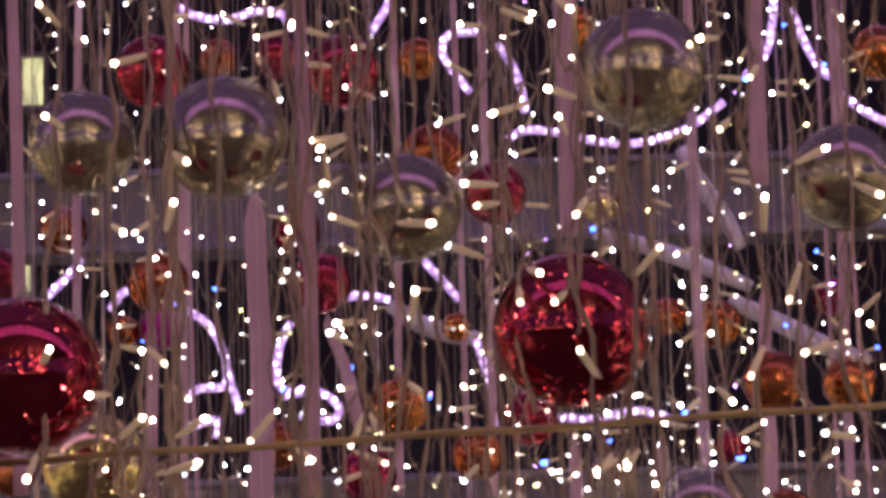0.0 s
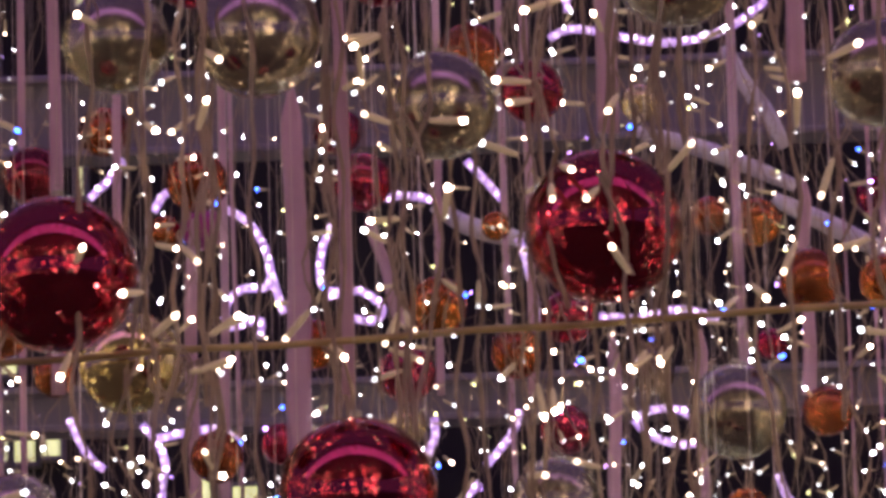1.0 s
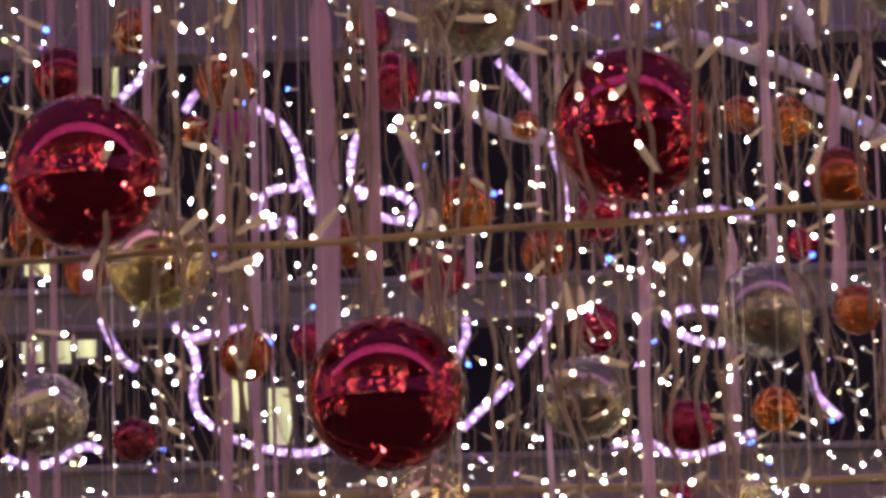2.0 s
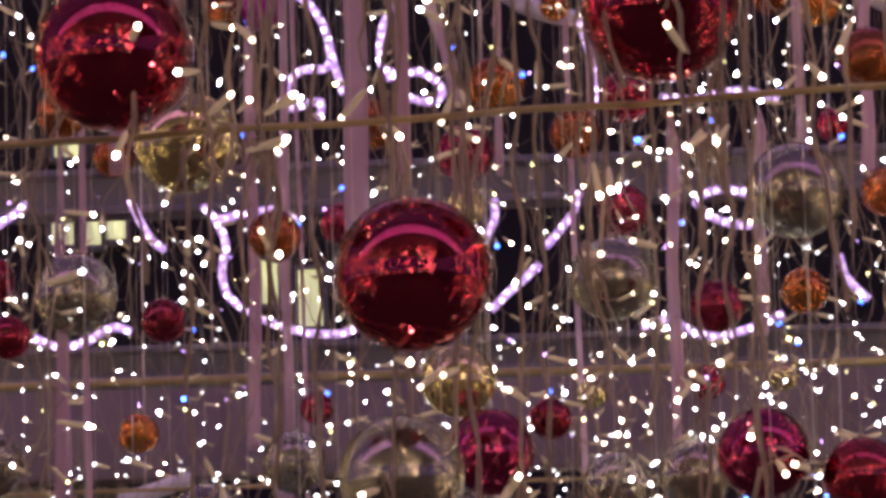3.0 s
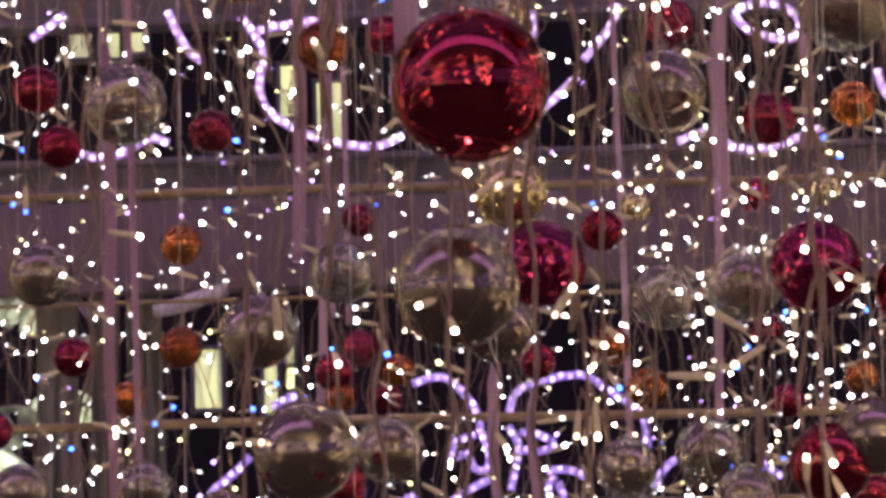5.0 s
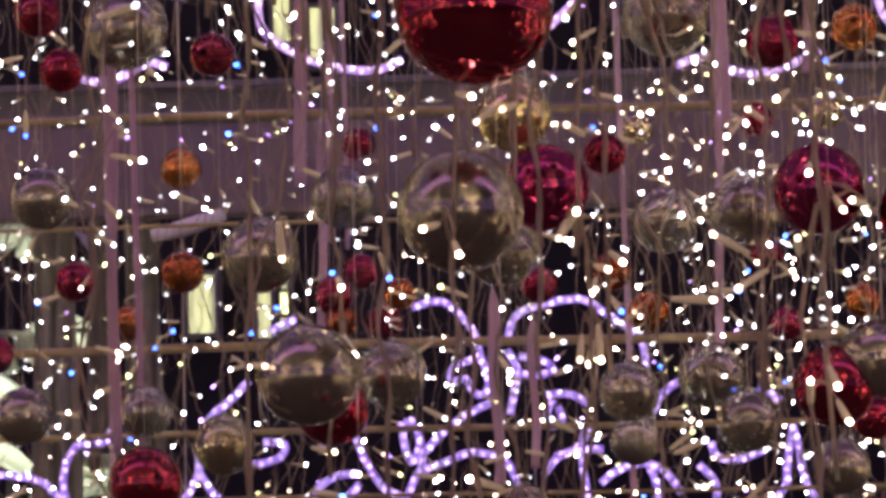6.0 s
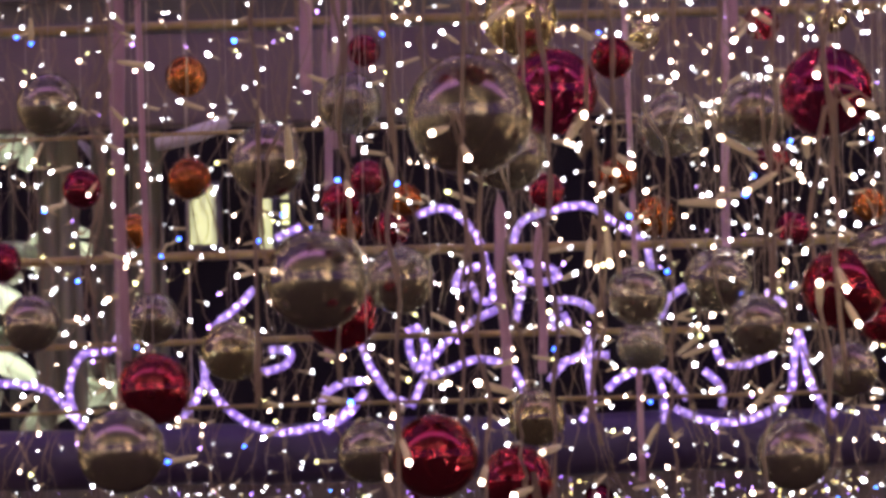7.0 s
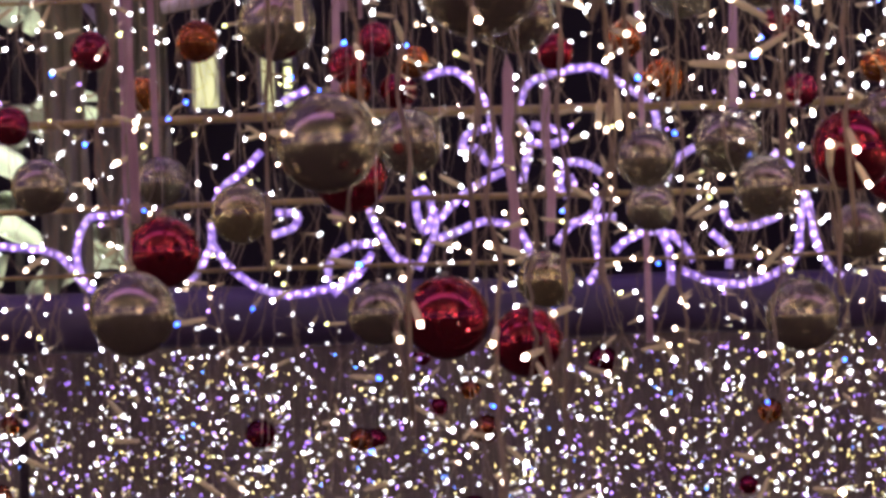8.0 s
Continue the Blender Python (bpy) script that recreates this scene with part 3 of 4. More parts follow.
placed_strand(3.9, [(0.179, 2.563, 0.021, 0.02)])
placed_strand(3.95, [(0.309, 2.779, -0.009, -0.017), (0.279, 2.726, -0.01, -0.015), (0.308, 2.615, 0, 0.023), (0.302, 2.502, -0.012, -0.027)])
placed_strand(3.9, [(0.337, 2.669, 0.023, 0.006), (0.337, 2.571, -0.013, -0.036)])
placed_strand(4, [(0.404, 2.67, 0.016, -0.015), (0.377, 2.513, -0.028, -0.01)])
placed_strand(4.1, [(0.282, 2.85, -0.017, -0.008), (0.267, 2.491, 0.01, -0.017)])
placed_strand(4.1, [(0.186, 2.431, -0.011, -0.018), (0.164, 2.423, -0.017, -0.014)])
placed_strand(4.1, [(0.052, 2.398, 0.005, -0.03)])
placed_strand(4.15, [(0.181, 2.441, -0.006, -0.016), (0.161, 2.436, -0.012, -0.02)])
placed_strand(4.05, [(-0.266, 2.449, 0.025, 0.012), (-0.286, 2.413, 0.038, 0.006)])
placed_strand(4.1, [(-0.15, 2.443, 0.012, -0.015)])
placed_strand(4, [(-0.142, 2.198, 0.013, -0.007), (-0.162, 2.073, -0.012, -0.007), (-0.148, 2.055, 0.005, -0.013)])
placed_strand(4.1, [(-0.087, 2.198, -0.011, -0.008)])
placed_strand(4.3, [(-0.281, 2.352, -0.007, 0.013), (-0.285, 2.345, 0.012, -0.003)])
placed_strand(4.2, [(-0.022, 2.177, -0.014, 0.006), (-0.041, 2.092, -0.007, -0.018), (-0.045, 2.078, 0.012, 0.017), (-0.014, 2.046, 0.011, -0.006)])
placed_strand(4.2, [(0.203, 2.142, -0.003, -0.011), (0.227, 2.108, 0.005, -0.014), (0.258, 2.1, -0.014, 0.001), (0.189, 2.052, -0.002, 0.011)])
placed_strand(4.2, [(0.068, 2.409, 0.001, -0.023), (0.041, 2.323, 0.014, -0.005)])
placed_strand(4.3, [(0.114, 2.343, -0.02, 0.002)])
placed_strand(4.3, [(0.189, 2.229, -0.012, -0.011)])
placed_strand(4.2, [(-0.359, 1.955, 0.014, -0.003)])
placed_strand(4.25, [(-0.274, 2.045, 0.005, -0.012), (-0.27, 1.987, 0.011, -0.02)])
placed_strand(4, [(-0.214, 1.777, 0.007, -0.019), (-0.231, 1.748, 0.005, -0.006)])
placed_strand(4.1, [(-0.137, 1.752, -0.003, -0.014)])
placed_strand(4, [(-0.064, 1.767, -0.014, -0.005), (-0.092, 1.728, -0.014, -0.006)])
placed_strand(4.1, [(0.21, 1.934, 0.005, -0.019), (0.217, 1.9, 0.008, -0.019), (0.191, 1.896, -0.001, 0.019)])
placed_strand(4.2, [(0.158, 2.037, -0.026, -0.016)])
placed_strand(4.3, [(0.002, 2.068, 0.011, -0.012), (-0.012, 1.994, 0.002, -0.032), (-0.029, 1.983, -0.002, -0.023), (-0.018, 1.977, -0.004, -0.022)])

WARM = {"warm": 6, "white": 3, "blue": 0.15}
MIXED = {"warm": 3, "white": 6, "lime": 0.8, "blue": 0.35, "lilac": 0.2}
COOL = {"warm": 1, "white": 7, "lime": 1.2, "blue": 0.5, "lilac": 0.6}
for i in range(9):
    y = rng.uniform(4.15, 4.5)
    random_strand(y * (-0.15 + 0.27 * (i + rng.random()) / 9), y, rng.uniform(1.5, 2.1), 3.5, 0.11, 0.0011, WARM, 1.2)
for i in range(38):
    y = rng.uniform(4.5, 5.2)
    random_strand(y * (-0.155 + 0.275 * (i + rng.random()) / 38), y, rng.uniform(1.45, 1.75), 3.65, 0.066, 0.0005, MIXED, 0.92)
for i in range(60):
    y = rng.uniform(5.2, 5.85)
    random_strand(y * (-0.155 + 0.275 * (i + rng.random()) / 60), y, rng.uniform(1.5, 1.8), 3.65 if i % 2 == 0 else 2.75, 0.05, 0.0004, COOL, 0.85, True)

for i in range(8):
    y = rng.uniform(4.6, 5.3)
    random_strand(rng.uniform(0.03, 0.19), y, rng.uniform(1.75, 1.95), 2.78, 0.05, 0.0006, WARM, 0.95, True)
for i in range(8):
    y = rng.uniform(4.5, 5.4)
    random_strand(rng.uniform(0.2, 0.5), y, rng.uniform(1.6, 1.8), 2.7, 0.065, 0.0006, MIXED, 0.95, True)

for i in range(22):
    y = rng.uniform(4.7, 5.8)
    random_strand(y * (-0.16 + 0.28 * (i + rng.random()) / 22), y, rng.uniform(1.75, 2.0), rng.uniform(2.25, 2.5), 0.036, 0.0003, MIXED, 0.8, True)

# ---------------------------------------------------------------- ribbons


def ribbon(x0, y, z_low, x1, width, z_top=TOP):
    """A satin ribbon that hangs from the grid, with a slow twist and a fold."""
    bm = bmesh.new()
    n = 40
    ph, tw = rng.uniform(0, 6.3), rng.uniform(0.2, 0.7)
    rows = []
    for i in range(n + 1):
        t = i / n
        z = z_top + 0.002 - (z_top - z_low) * t
        a = tw * math.sin(2.2 * t + ph)
        x = x0 + (x1 - x0) * t + 0.002 * math.sin(9 * t + ph)
        w = width / 2 * (1 + 0.08 * math.sin(6 * t + ph)) * (1 if z_top == TOP else min(1, 0.15 + 9 * t))
        c, s = math.cos(a), math.sin(a)
        row = []
        for u, v in ((-1, 0.0006), (-0.5, 0.0018), (0, 0.0022), (0.5, 0.0014), (1, 0.0006), (1, -0.0006), (0.5, 0.0002), (0, 0.001), (-0.5, 0.0006), (-1, -0.0006)):
            row.append(bm.verts.new((x + c * u * w - s * v, y + s * u * w + c * v, z)))
        rows.append(row)
    for a, b in zip(rows, rows[1:]):
        for k in range(10):
            bm.faces.new((a[k], a[(k + 1) % 10], b[(k + 1) % 10], b[k]))
    bm.faces.new(rows[0][::-1])
    bm.faces.new(rows[-1])
    top = tagged(new("ribbon"), "pale pink satin ribbon hanging straight down", "ribbon", "hanging ribbons")
    part("band", bm, RIBBON, top)
    if z_top < TOP:
        bm = bmesh.new()
        tube(bm, [(x0, y, z_top - 0.004), (x0, y, TOP + 0.003)], 0.0006, 4)
        part("cord", bm, THREAD, top, "thin thread that carries the ribbon")


ribbon(-0.488, 4.6, 2.487, -0.474, 0.015, TOP)
ribbon(-0.458, 5.2, 2.586, -0.464, 0.011, TOP)
ribbon(-0.209, 4.6, 2.373, -0.207, 0.027, 2.833)
ribbon(-0.145, 4.15, 2.402, -0.136, 0.014, TOP)
ribbon(-0.055, 5.3, 2.589, -0.062, 0.01, TOP)
ribbon(0.065, 5.2, 2.569, 0.052, 0.013, TOP)
ribbon(0.143, 4.6, 2.764, 0.143, 0.027, TOP)
ribbon(0.299, 4.9, 2.512, 0.302, 0.012, TOP)
ribbon(0.365, 4.7, 2.839, 0.365, 0.021, TOP)
ribbon(0.515, 5.3, 2.572, 0.511, 0.013, TOP)
ribbon(0.387, 5, 2.526, 0.384, 0.017, 2.791)
ribbon(-0.157, 5.5, 2.716, -0.115, 0.018, 2.87)
ribbon(-0.356, 5, 2.216, -0.358, 0.016, 2.766)
ribbon(0.147, 4.9, 2.259, 0.145, 0.014, 2.594)
ribbon(0.259, 5.1, 2.348, 0.255, 0.015, 2.628)
ribbon(-0.349, 5.4, 2.183, -0.347, 0.013, 2.7)
ribbon(0.152, 5.3, 1.99, 0.146, 0.011, 2.55)
ribbon(-0.541, 4.6, 1.884, -0.541, 0.012, 2.444)
ribbon(-0.139, 5.2, 1.859, -0.134, 0.014, 2.104)
ribbon(-0.091, 5.2, 1.879, -0.088, 0.011, 2.068)
ribbon(-0.357, 5.4, 1.91, -0.366, 0.012, 2.346)
for i in range(10):
    y = rng.uniform(4.9, 5.85)
    x = y * rng.uniform(-0.155, 0.12)
    ribbon(x, y, rng.uniform(1.6, 2.6), x + rng.uniform(-0.01, 0.02), rng.uniform(0.004, 0.011))

# ---------------------------------------------------------------- rope-light ornaments
ornaments = []
for words in ("violet rope-light scrolls of the upper tier", "violet rope-light scrolls of the middle tier", "violet rope-light flourish standing on the round rail"):
    ornaments.append(tagged(new("rope_light_ornament"), words, "rope light", "rope-light ornaments"))


def bead(bm, c, s):
    v = [bm.verts.new(c + Vector(p) * s) for p in ((0, 0, -1), (0, 0, 1), (1, 0, 0), (0, 1, 0), (-1, 0, 0), (0, -1, 0))]
    w = [bm.verts.new(c + Vector(p) * (s * 0.62)) for p in ((1, 1, 1), (-1, 1, 1), (-1, -1, 1), (1, -1, 1), (1, 1, -1), (-1, 1, -1), (-1, -1, -1), (1, -1, -1))]
    for k in range(4):
        a, d = v[2 + k], v[2 + (k + 1) % 4]
        bm.faces.new((v[1], w[(k - 1) % 4], a, w[k]))
        bm.faces.new((v[0], w[4 + k], a, w[4 + (k - 1) % 4]))
        bm.faces.new((a, w[4 + k], d, w[k]))


def scroll(parent, y, pts):
    bm = bmesh.new()
    line = smooth_line([(x, y + 0.004 * math.sin(7 * x + 3 * z), z) for x, z in pts], 0.006)
    low = parent is ornaments[2]
    tube(bm, line, 0.0056 if low else 0.006, 9)
    rope = part("rope", bm, ROPES[low], parent)
    bm = bmesh.new()
    run, flip = 0.0, 1
    for a, c in zip(line, line[1:]):
        run += (c - a).length
        if run > 0.0108:
            run, flip = 0.0, -flip
            side = (c - a).normalized().cross(Vector((0, 1, 0))) * (0.0016 * flip)
            bead(bm, a + side + Vector((0, -0.0042, 0)), 0.0039 if low else 0.0042)
    tagged(part("bead_strip", bm, BEADS[low], rope), kind="stuff")
    bm = bmesh.new()
    tube(bm, [p + Vector((0, 0.013, 0)) for p in line[::2]], 0.004, 6)
    part("backing_rod", bm, STEEL, parent)


scroll(ornaments[0], 6, [(-0.394, 3.46), (-0.361, 3.437), (-0.311, 3.427), (-0.269, 3.439), (-0.228, 3.433), (-0.22, 3.407)])
scroll(ornaments[0], 6, [(0.064, 3.395), (0.018, 3.393), (0.007, 3.365), (0.024, 3.334), (0.046, 3.304)])
scroll(ornaments[0], 6, [(0.088, 3.376), (0.108, 3.345), (0.121, 3.306), (0.126, 3.271)])
scroll(ornaments[0], 6, [(0.098, 3.231), (0.126, 3.244), (0.171, 3.239), (0.216, 3.227), (0.266, 3.219), (0.316, 3.224), (0.366, 3.242), (0.418, 3.279)])
scroll(ornaments[0], 6, [(0.5, 3.441), (0.495, 3.398), (0.483, 3.351), (0.451, 3.317)])
scroll(ornaments[0], 6, [(0.524, 3.419), (0.54, 3.371), (0.561, 3.328), (0.577, 3.313)])
scroll(ornaments[0], 6, [(0.591, 3.287), (0.624, 3.26), (0.673, 3.233)])
scroll(ornaments[0], 6, [(-0.58, 3.014), (-0.555, 3.038), (-0.528, 3.07)])
scroll(ornaments[0], 6, [(-0.385, 2.994), (-0.35, 2.972), (-0.328, 2.937), (-0.319, 2.899), (-0.325, 2.875), (-0.362, 2.872), (-0.383, 2.849), (-0.379, 2.818), (-0.354, 2.823), (-0.334, 2.825), (-0.337, 2.8)])
scroll(ornaments[0], 6, [(-0.32, 2.904), (-0.311, 2.87), (-0.301, 2.836)])
scroll(ornaments[0], 6, [(-0.225, 2.968), (-0.242, 2.933), (-0.247, 2.893), (-0.239, 2.868), (-0.206, 2.867)])
scroll(ornaments[0], 6, [(-0.239, 2.858), (-0.19, 2.865), (-0.158, 2.84), (-0.171, 2.82), (-0.215, 2.83)])
scroll(ornaments[0], 6, [(-0.15, 3.001), (-0.121, 3.005), (-0.08, 2.997)])
scroll(ornaments[0], 6, [(-0.029, 3.053), (-0.004, 3.024), (0.02, 2.994)])
scroll(ornaments[0], 6, [(0.043, 2.935), (0.055, 2.892), (0.062, 2.851), (0.066, 2.805)])
scroll(ornaments[0], 6, [(0.156, 2.816), (0.209, 2.811), (0.275, 2.821), (0.328, 2.805)])
scroll(ornaments[0], 6, [(-0.099, 3.399), (-0.077, 3.433), (-0.06, 3.467)])
scroll(ornaments[0], 6, [(-0.487, 2.992), (-0.471, 3.017), (-0.45, 3.023)])
scroll(ornaments[1], 6, [(-0.508, 2.678), (-0.486, 2.649), (-0.476, 2.618), (-0.482, 2.58), (-0.474, 2.546), (-0.445, 2.521), (-0.402, 2.5), (-0.354, 2.487), (-0.309, 2.486), (-0.276, 2.5)])
scroll(ornaments[1], 6, [(-0.613, 2.69), (-0.6, 2.659), (-0.582, 2.629), (-0.564, 2.615)])
scroll(ornaments[1], 6, [(-0.485, 2.657), (-0.444, 2.664), (-0.399, 2.668), (-0.371, 2.648)])
scroll(ornaments[1], 6, [(-0.812, 2.655), (-0.784, 2.674), (-0.762, 2.69)])
scroll(ornaments[1], 6, [(-0.762, 2.497), (-0.725, 2.481), (-0.684, 2.484), (-0.643, 2.505), (-0.615, 2.498)])
scroll(ornaments[1], 6, [(-0.087, 2.676), (-0.088, 2.644), (-0.105, 2.61)])
scroll(ornaments[1], 6, [(0.037, 2.682), (0.025, 2.651), (0.005, 2.625), (-0.015, 2.603)])
scroll(ornaments[1], 6, [(-0.024, 2.579), (-0.052, 2.553), (-0.076, 2.533), (-0.096, 2.513)])
scroll(ornaments[1], 6, [(0.201, 2.663), (0.232, 2.677), (0.272, 2.672), (0.297, 2.649), (0.287, 2.626), (0.255, 2.627), (0.221, 2.641), (0.201, 2.663)])
scroll(ornaments[1], 6, [(0.117, 2.481), (0.158, 2.492), (0.201, 2.469), (0.242, 2.467), (0.287, 2.48), (0.323, 2.495)])
scroll(ornaments[1], 6, [(0.405, 2.577), (0.415, 2.544), (0.445, 2.511)])
scroll(ornaments[2], 6, [(-0.9, 1.92), (-0.843, 1.916), (-0.799, 1.903), (-0.763, 1.861), (-0.733, 1.846)])
scroll(ornaments[2], 6, [(-0.7, 1.984), (-0.716, 1.961), (-0.751, 1.958), (-0.768, 1.934), (-0.774, 1.898), (-0.763, 1.865)])
scroll(ornaments[2], 6, [(-0.505, 2.044), (-0.531, 2.018), (-0.559, 1.996), (-0.577, 1.966)])
scroll(ornaments[2], 6, [(-0.614, 1.859), (-0.593, 1.888), (-0.58, 1.916), (-0.581, 1.944)])
scroll(ornaments[2], 6, [(-0.58, 1.916), (-0.559, 1.884), (-0.521, 1.853), (-0.477, 1.838), (-0.428, 1.843), (-0.382, 1.855), (-0.35, 1.894)])
scroll(ornaments[2], 6, [(-0.487, 1.956), (-0.456, 1.952), (-0.462, 1.935), (-0.482, 1.927), (-0.502, 1.925)])
scroll(ornaments[2], 6, [(-0.416, 1.854), (-0.41, 1.886), (-0.382, 1.905), (-0.348, 1.907)])
scroll(ornaments[2], 6, [(-0.408, 1.836), (-0.381, 1.863), (-0.354, 1.888)])
scroll(ornaments[2], 6, [(-0.354, 1.959), (-0.345, 1.933), (-0.33, 1.906), (-0.315, 1.885), (-0.289, 1.873)])
scroll(ornaments[2], 6, [(-0.279, 1.983), (-0.287, 1.959), (-0.276, 1.922), (-0.263, 1.946), (-0.269, 1.974), (-0.279, 1.983)])
scroll(ornaments[2], 6, [(-0.262, 1.954), (-0.26, 1.922), (-0.272, 1.896), (-0.286, 1.868)])
scroll(ornaments[2], 6, [(-0.261, 1.91), (-0.226, 1.921), (-0.194, 1.933), (-0.162, 1.93)])
scroll(ornaments[2], 6, [(-0.162, 1.93), (-0.138, 1.916), (-0.123, 1.879)])
scroll(ornaments[2], 6, [(-0.256, 1.936), (-0.225, 1.967), (-0.194, 1.988), (-0.159, 2.004)])
scroll(ornaments[2], 6, [(-0.271, 2.142), (-0.229, 2.15), (-0.198, 2.126), (-0.179, 2.095), (-0.175, 2.066)])
scroll(ornaments[2], 6, [(-0.175, 2.072), (-0.163, 2.038), (-0.169, 2.016), (-0.185, 2.019), (-0.195, 2.039), (-0.217, 2.035), (-0.211, 2.057), (-0.182, 2.066)])
scroll(ornaments[2], 6, [(-0.134, 2.097), (-0.121, 2.127), (-0.083, 2.142), (-0.028, 2.148), (0.006, 2.127), (0.036, 2.107), (0.056, 2.087), (0.06, 2.066), (0.062, 2.042)])
scroll(ornaments[2], 6, [(-0.136, 2.078), (-0.122, 2.05), (-0.128, 2.014), (-0.134, 1.986)])
scroll(ornaments[2], 6, [(-0.119, 2.069), (-0.083, 2.061), (-0.071, 2.049), (-0.091, 2.041), (-0.115, 2.043)])
scroll(ornaments[2], 6, [(-0.082, 2.013), (-0.048, 2.013), (-0.021, 1.998)])
scroll(ornaments[2], 6, [(-0.071, 2.006), (-0.081, 1.989), (-0.074, 1.967), (-0.06, 1.975), (-0.066, 1.996)])
scroll(ornaments[2], 6, [(-0.024, 1.972), (-0.037, 1.939), (-0.067, 1.924), (-0.088, 1.899)])
scroll(ornaments[2], 6, [(-0.02, 1.966), (-0.033, 1.939), (-0.031, 1.898), (-0.028, 1.868), (-0.045, 1.841)])
scroll(ornaments[2], 6, [(-0.002, 1.934), (-0.034, 1.934), (-0.071, 1.925)])
scroll(ornaments[2], 6, [(-0.007, 1.885), (0.021, 1.905), (0.057, 1.912), (0.085, 1.899), (0.107, 1.868)])
scroll(ornaments[2], 6, [(0.128, 2.038), (0.093, 2.019), (0.077, 2), (0.072, 1.984)])
scroll(ornaments[2], 6, [(0.151, 1.941), (0.158, 1.92), (0.19, 1.915), (0.232, 1.93)])
scroll(ornaments[2], 6, [(0.132, 1.909), (0.155, 1.884), (0.156, 1.856)])
scroll(ornaments[2], 6, [(0.088, 1.856), (0.131, 1.838), (0.179, 1.834), (0.221, 1.847), (0.253, 1.873), (0.259, 1.913), (0.267, 1.953)])
scroll(ornaments[2], 6, [(0.267, 1.963), (0.275, 1.929), (0.282, 1.888), (0.299, 1.854), (0.317, 1.839)])
scroll(ornaments[2], 6, [(0.224, 2.021), (0.237, 2.007), (0.252, 1.997)])
scroll(ornaments[2], 6, [(0.061, 1.911), (0.072, 1.879), (0.073, 1.835)])
scroll(ornaments[2], 6, [(-0.473, 2.114), (-0.456, 2.122), (-0.436, 2.131)])
for k, (xs, zs) in enumerate((((-0.6, 0.1, 0.6), 2.9), ((-0.5, 0.1, 0.5), 2.45), ((-0.6, -0.1, 0.4), 1.85))):
    for x in xs:
        bm = bmesh.new()
        tube(bm, [(x, 6.02, zs), (x, 6.02, TOP)], 0.0015, 5)
        part("support_wire", bm, THREAD, ornaments[k])

# ---------------------------------------------------------------- near support cable
bm = bmesh.new()
tube(bm, [(-2.0 + 0.1 * i, 4.1, 2.4545 + (-2.0 + 0.1 * i) * 0.036 + 0.004 * ((-2.0 + 0.1 * i) ** 2) + 0.0015 * math.sin(i * 2.3)) for i in range(41)], 0.0037, 9)
tagged(new("support_cable", mesh_of("support_cable", bm, BAR)), "taut beige cable strung across the display", "cable", kind="structure")

bm = bmesh.new()
coil = []
for i in range(64):
    a = i * 2 * math.pi / 20
    coil.append((-0.317 + (0.017 + 0.0006 * (i % 7)) * math.sin(a) + 0.00025 * i, 4.1 - 0.006 + 0.012 * (i / 63 - 0.5), 2.424 + (0.026 + 0.0005 * (i % 5)) * math.cos(a)))
tube(bm, coil, 0.0013, 6)
tagged(new("cable_coil", mesh_of("cable_coil", bm, CORD)), "loose coil of spare beige cable looped over the support cable", "cable coil")

# ---------------------------------------------------------------- dense lights beyond, beside and behind


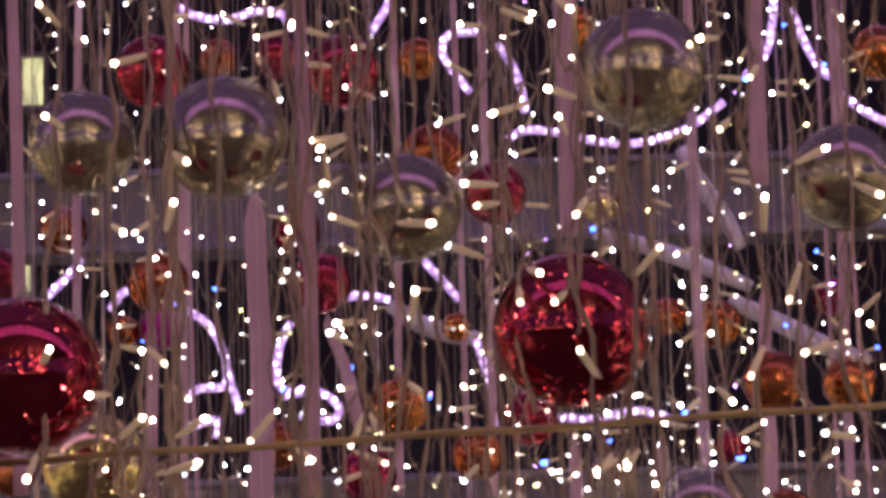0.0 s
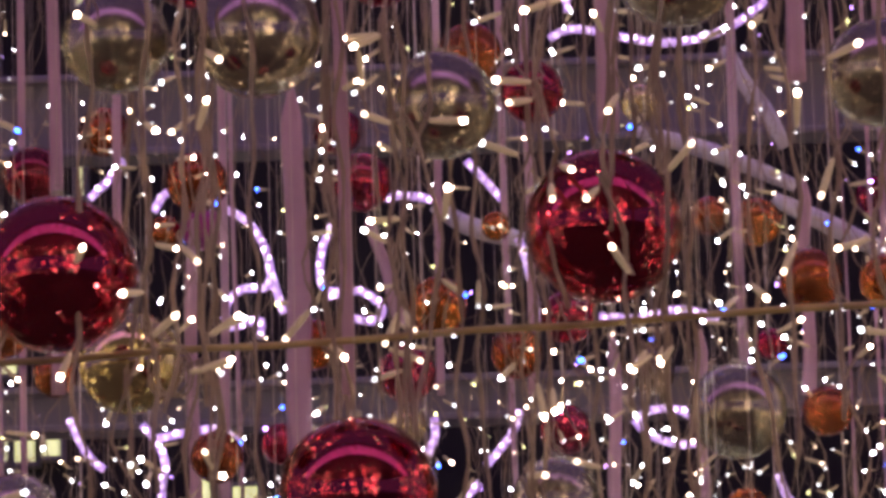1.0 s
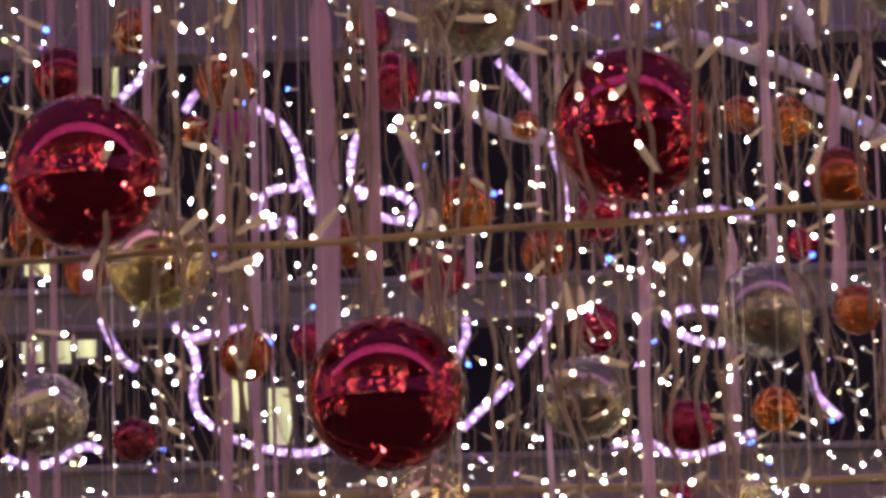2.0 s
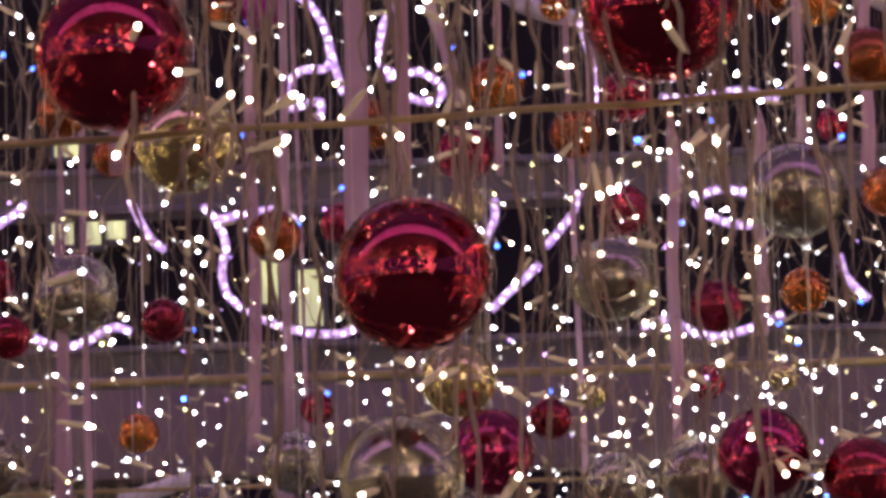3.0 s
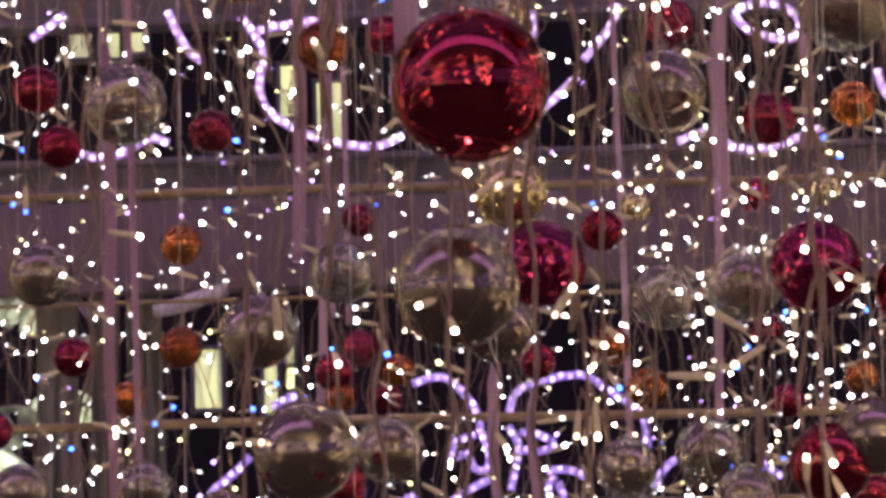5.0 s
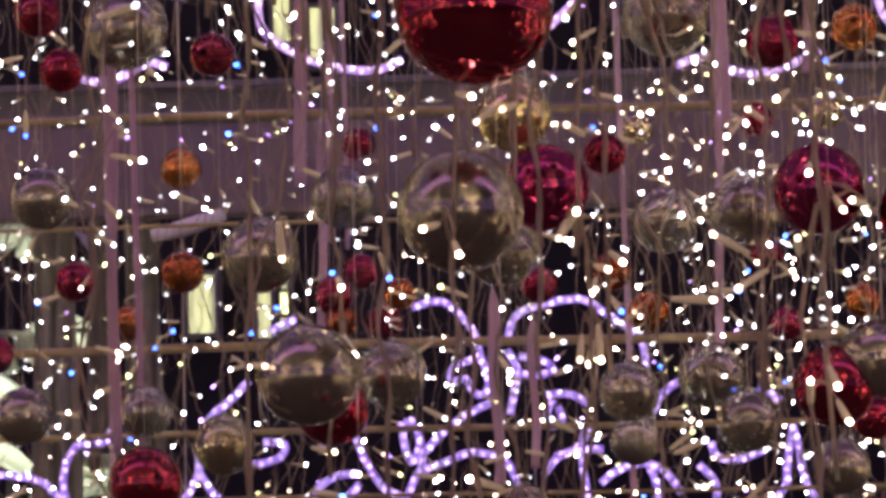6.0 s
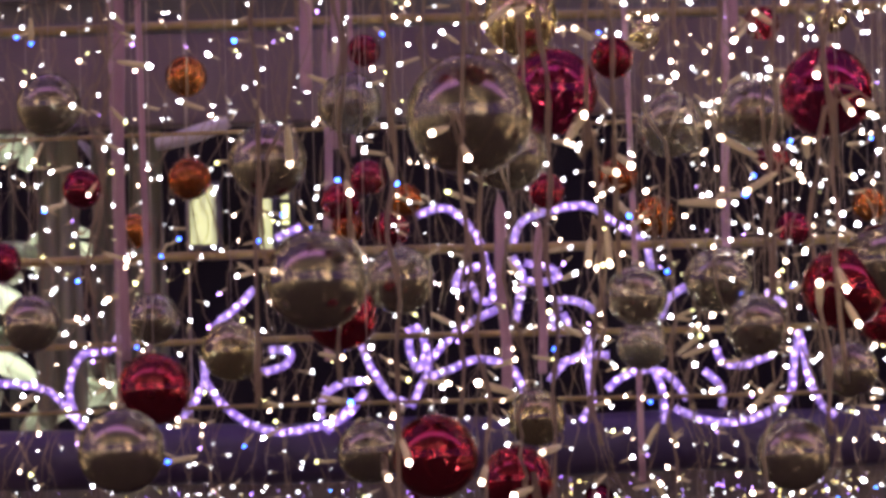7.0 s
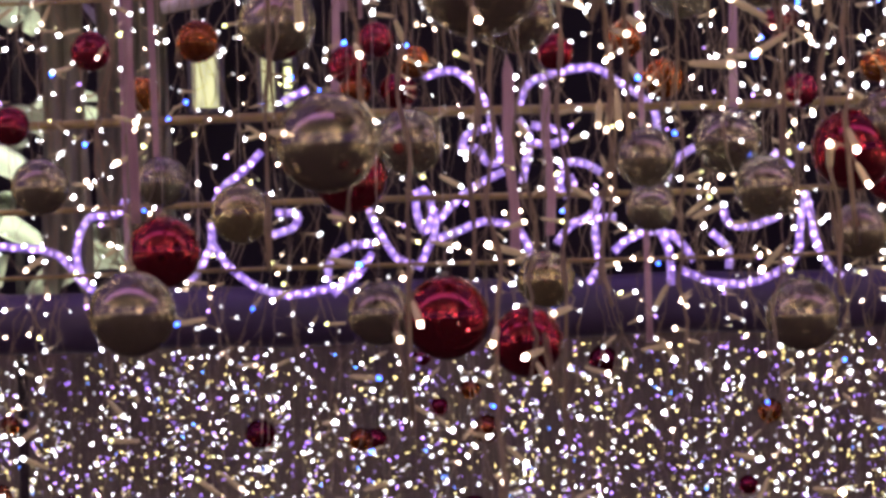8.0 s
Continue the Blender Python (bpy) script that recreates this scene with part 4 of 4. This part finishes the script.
def lamp_field(name, words, count, xr, yr, zr, tint, size, seed, strands=0, string=0.0006, hook=0.03):
    """Many small lamps on hanging strings, too many to count."""
    r = random.Random(seed)
    top = tagged(new(name), words, "light curtain", kind="stuff")
    groups = {k: bmesh.new() for k in tint}
    tmpl = [Vector((0, 0, -1.05)), Vector((0, 0, 0.95))] + [Vector((math.cos(k * math.pi / 3), math.sin(k * math.pi / 3), 0)) for k in range(6)]
    cols = [(r.uniform(*xr), r.uniform(*yr)) for _ in range(max(1, strands))]
    for i in range(count):
        x, y = r.choice(cols)
        c = Vector((x + r.uniform(-0.02, 0.02), y + r.uniform(-0.01, 0.01), zr[1] - (zr[1] - zr[0]) * r.random() ** 0.85))
        s = size * r.choice((0.55, 0.75, 0.9, 1.0, 1.3))
        b = groups[r.choices(list(tint), list(tint.values()))[0]]
        v = [b.verts.new(c + p * s) for p in tmpl]
        for k in range(6):
            b.faces.new((v[0], v[2 + (k + 1) % 6], v[2 + k]))
            b.faces.new((v[1], v[2 + k], v[2 + (k + 1) % 6]))
    for k, b in groups.items():
        tagged(part("lamps", b, LED[k], top), kind="stuff")
    b = bmesh.new()
    for x, y in cols:
        tube(b, [(x, y, zr[0] - 0.02), (x + 0.004, y, (zr[0] + zr[1]) / 2), (x, y, zr[1] + hook)], string, 4)
    tagged(part("strings", b, CORD if hook > 0.04 else STRING, top), kind="stuff")


lamp_field("far_light_curtain", "dense far curtain of white, golden and violet lamps", 14000, (-2.2, 1.5), (9.6, 11.2), (0.85, 1.82), {"far_white": 3.6, "far_gold": 5, "far_violet": 4.6, "far_blue": 0.4}, 0.0023, 3, 800, 0.0003, 0.042)
lamp_field("light_curtain_behind", "hanging field of golden lanterns behind the viewer", 220, (-8.5, 4.2), (-2.8, -1.4), (1.5, 6.7), {"spark": 1}, 0.08, 4, 110)
lamp_field("light_curtain_beside", "curtain of warm lamps at the side", 620, (-3.6, -1.1), (2.9, 6.4), (1.2, 3.6), {"spark": 1, "lantern": 1}, 0.016, 5, 120)
lamp_field("light_curtain_beside", "curtain of warm lamps at the side", 620, (1.0, 3.5), (2.9, 6.4), (1.2, 3.6), {"spark": 1, "lantern": 1}, 0.016, 6, 120)
# added wall: its brown stands in for the haze glowing between far lamps
bm = bmesh.new()
box(bm, -14, 14, 11.3, 11.5, 0, 1.855)
tagged(new("wall_low", mesh_of("wall_low", bm, HAZE_BROWN, False)), "low added wall, coloured brown as the haze behind the far light curtain", "wall", kind="structure")

bm = bmesh.new()
for i in range(18):
    box(bm, -3.4, 2.6, 9.55 + i * 0.1, 9.56 + i * 0.1, 1.86, 1.872)
for x in (-3.4, 2.59):
    box(bm, x, x + 0.02, 9.55, 11.28, 1.872, 1.892)
    box(bm, x, x + 0.02, 9.55, 9.57, 0, 1.892)
tagged(new("far_grid", mesh_of("far_grid", bm, DARK, False)), "dark grid that carries the far light curtain", "grid", kind="structure")
frng = random.Random(31)
for i in range(26):
    bauble(frng.choice(["red", "copper", "orange", "crimson", "red", "darkred"]), frng.uniform(-2.0, 1.0), 9.6 + 0.1 * frng.randrange(3) - 0.045, frng.uniform(1.3, 1.78), frng.uniform(0.02, 0.036), 1.862)
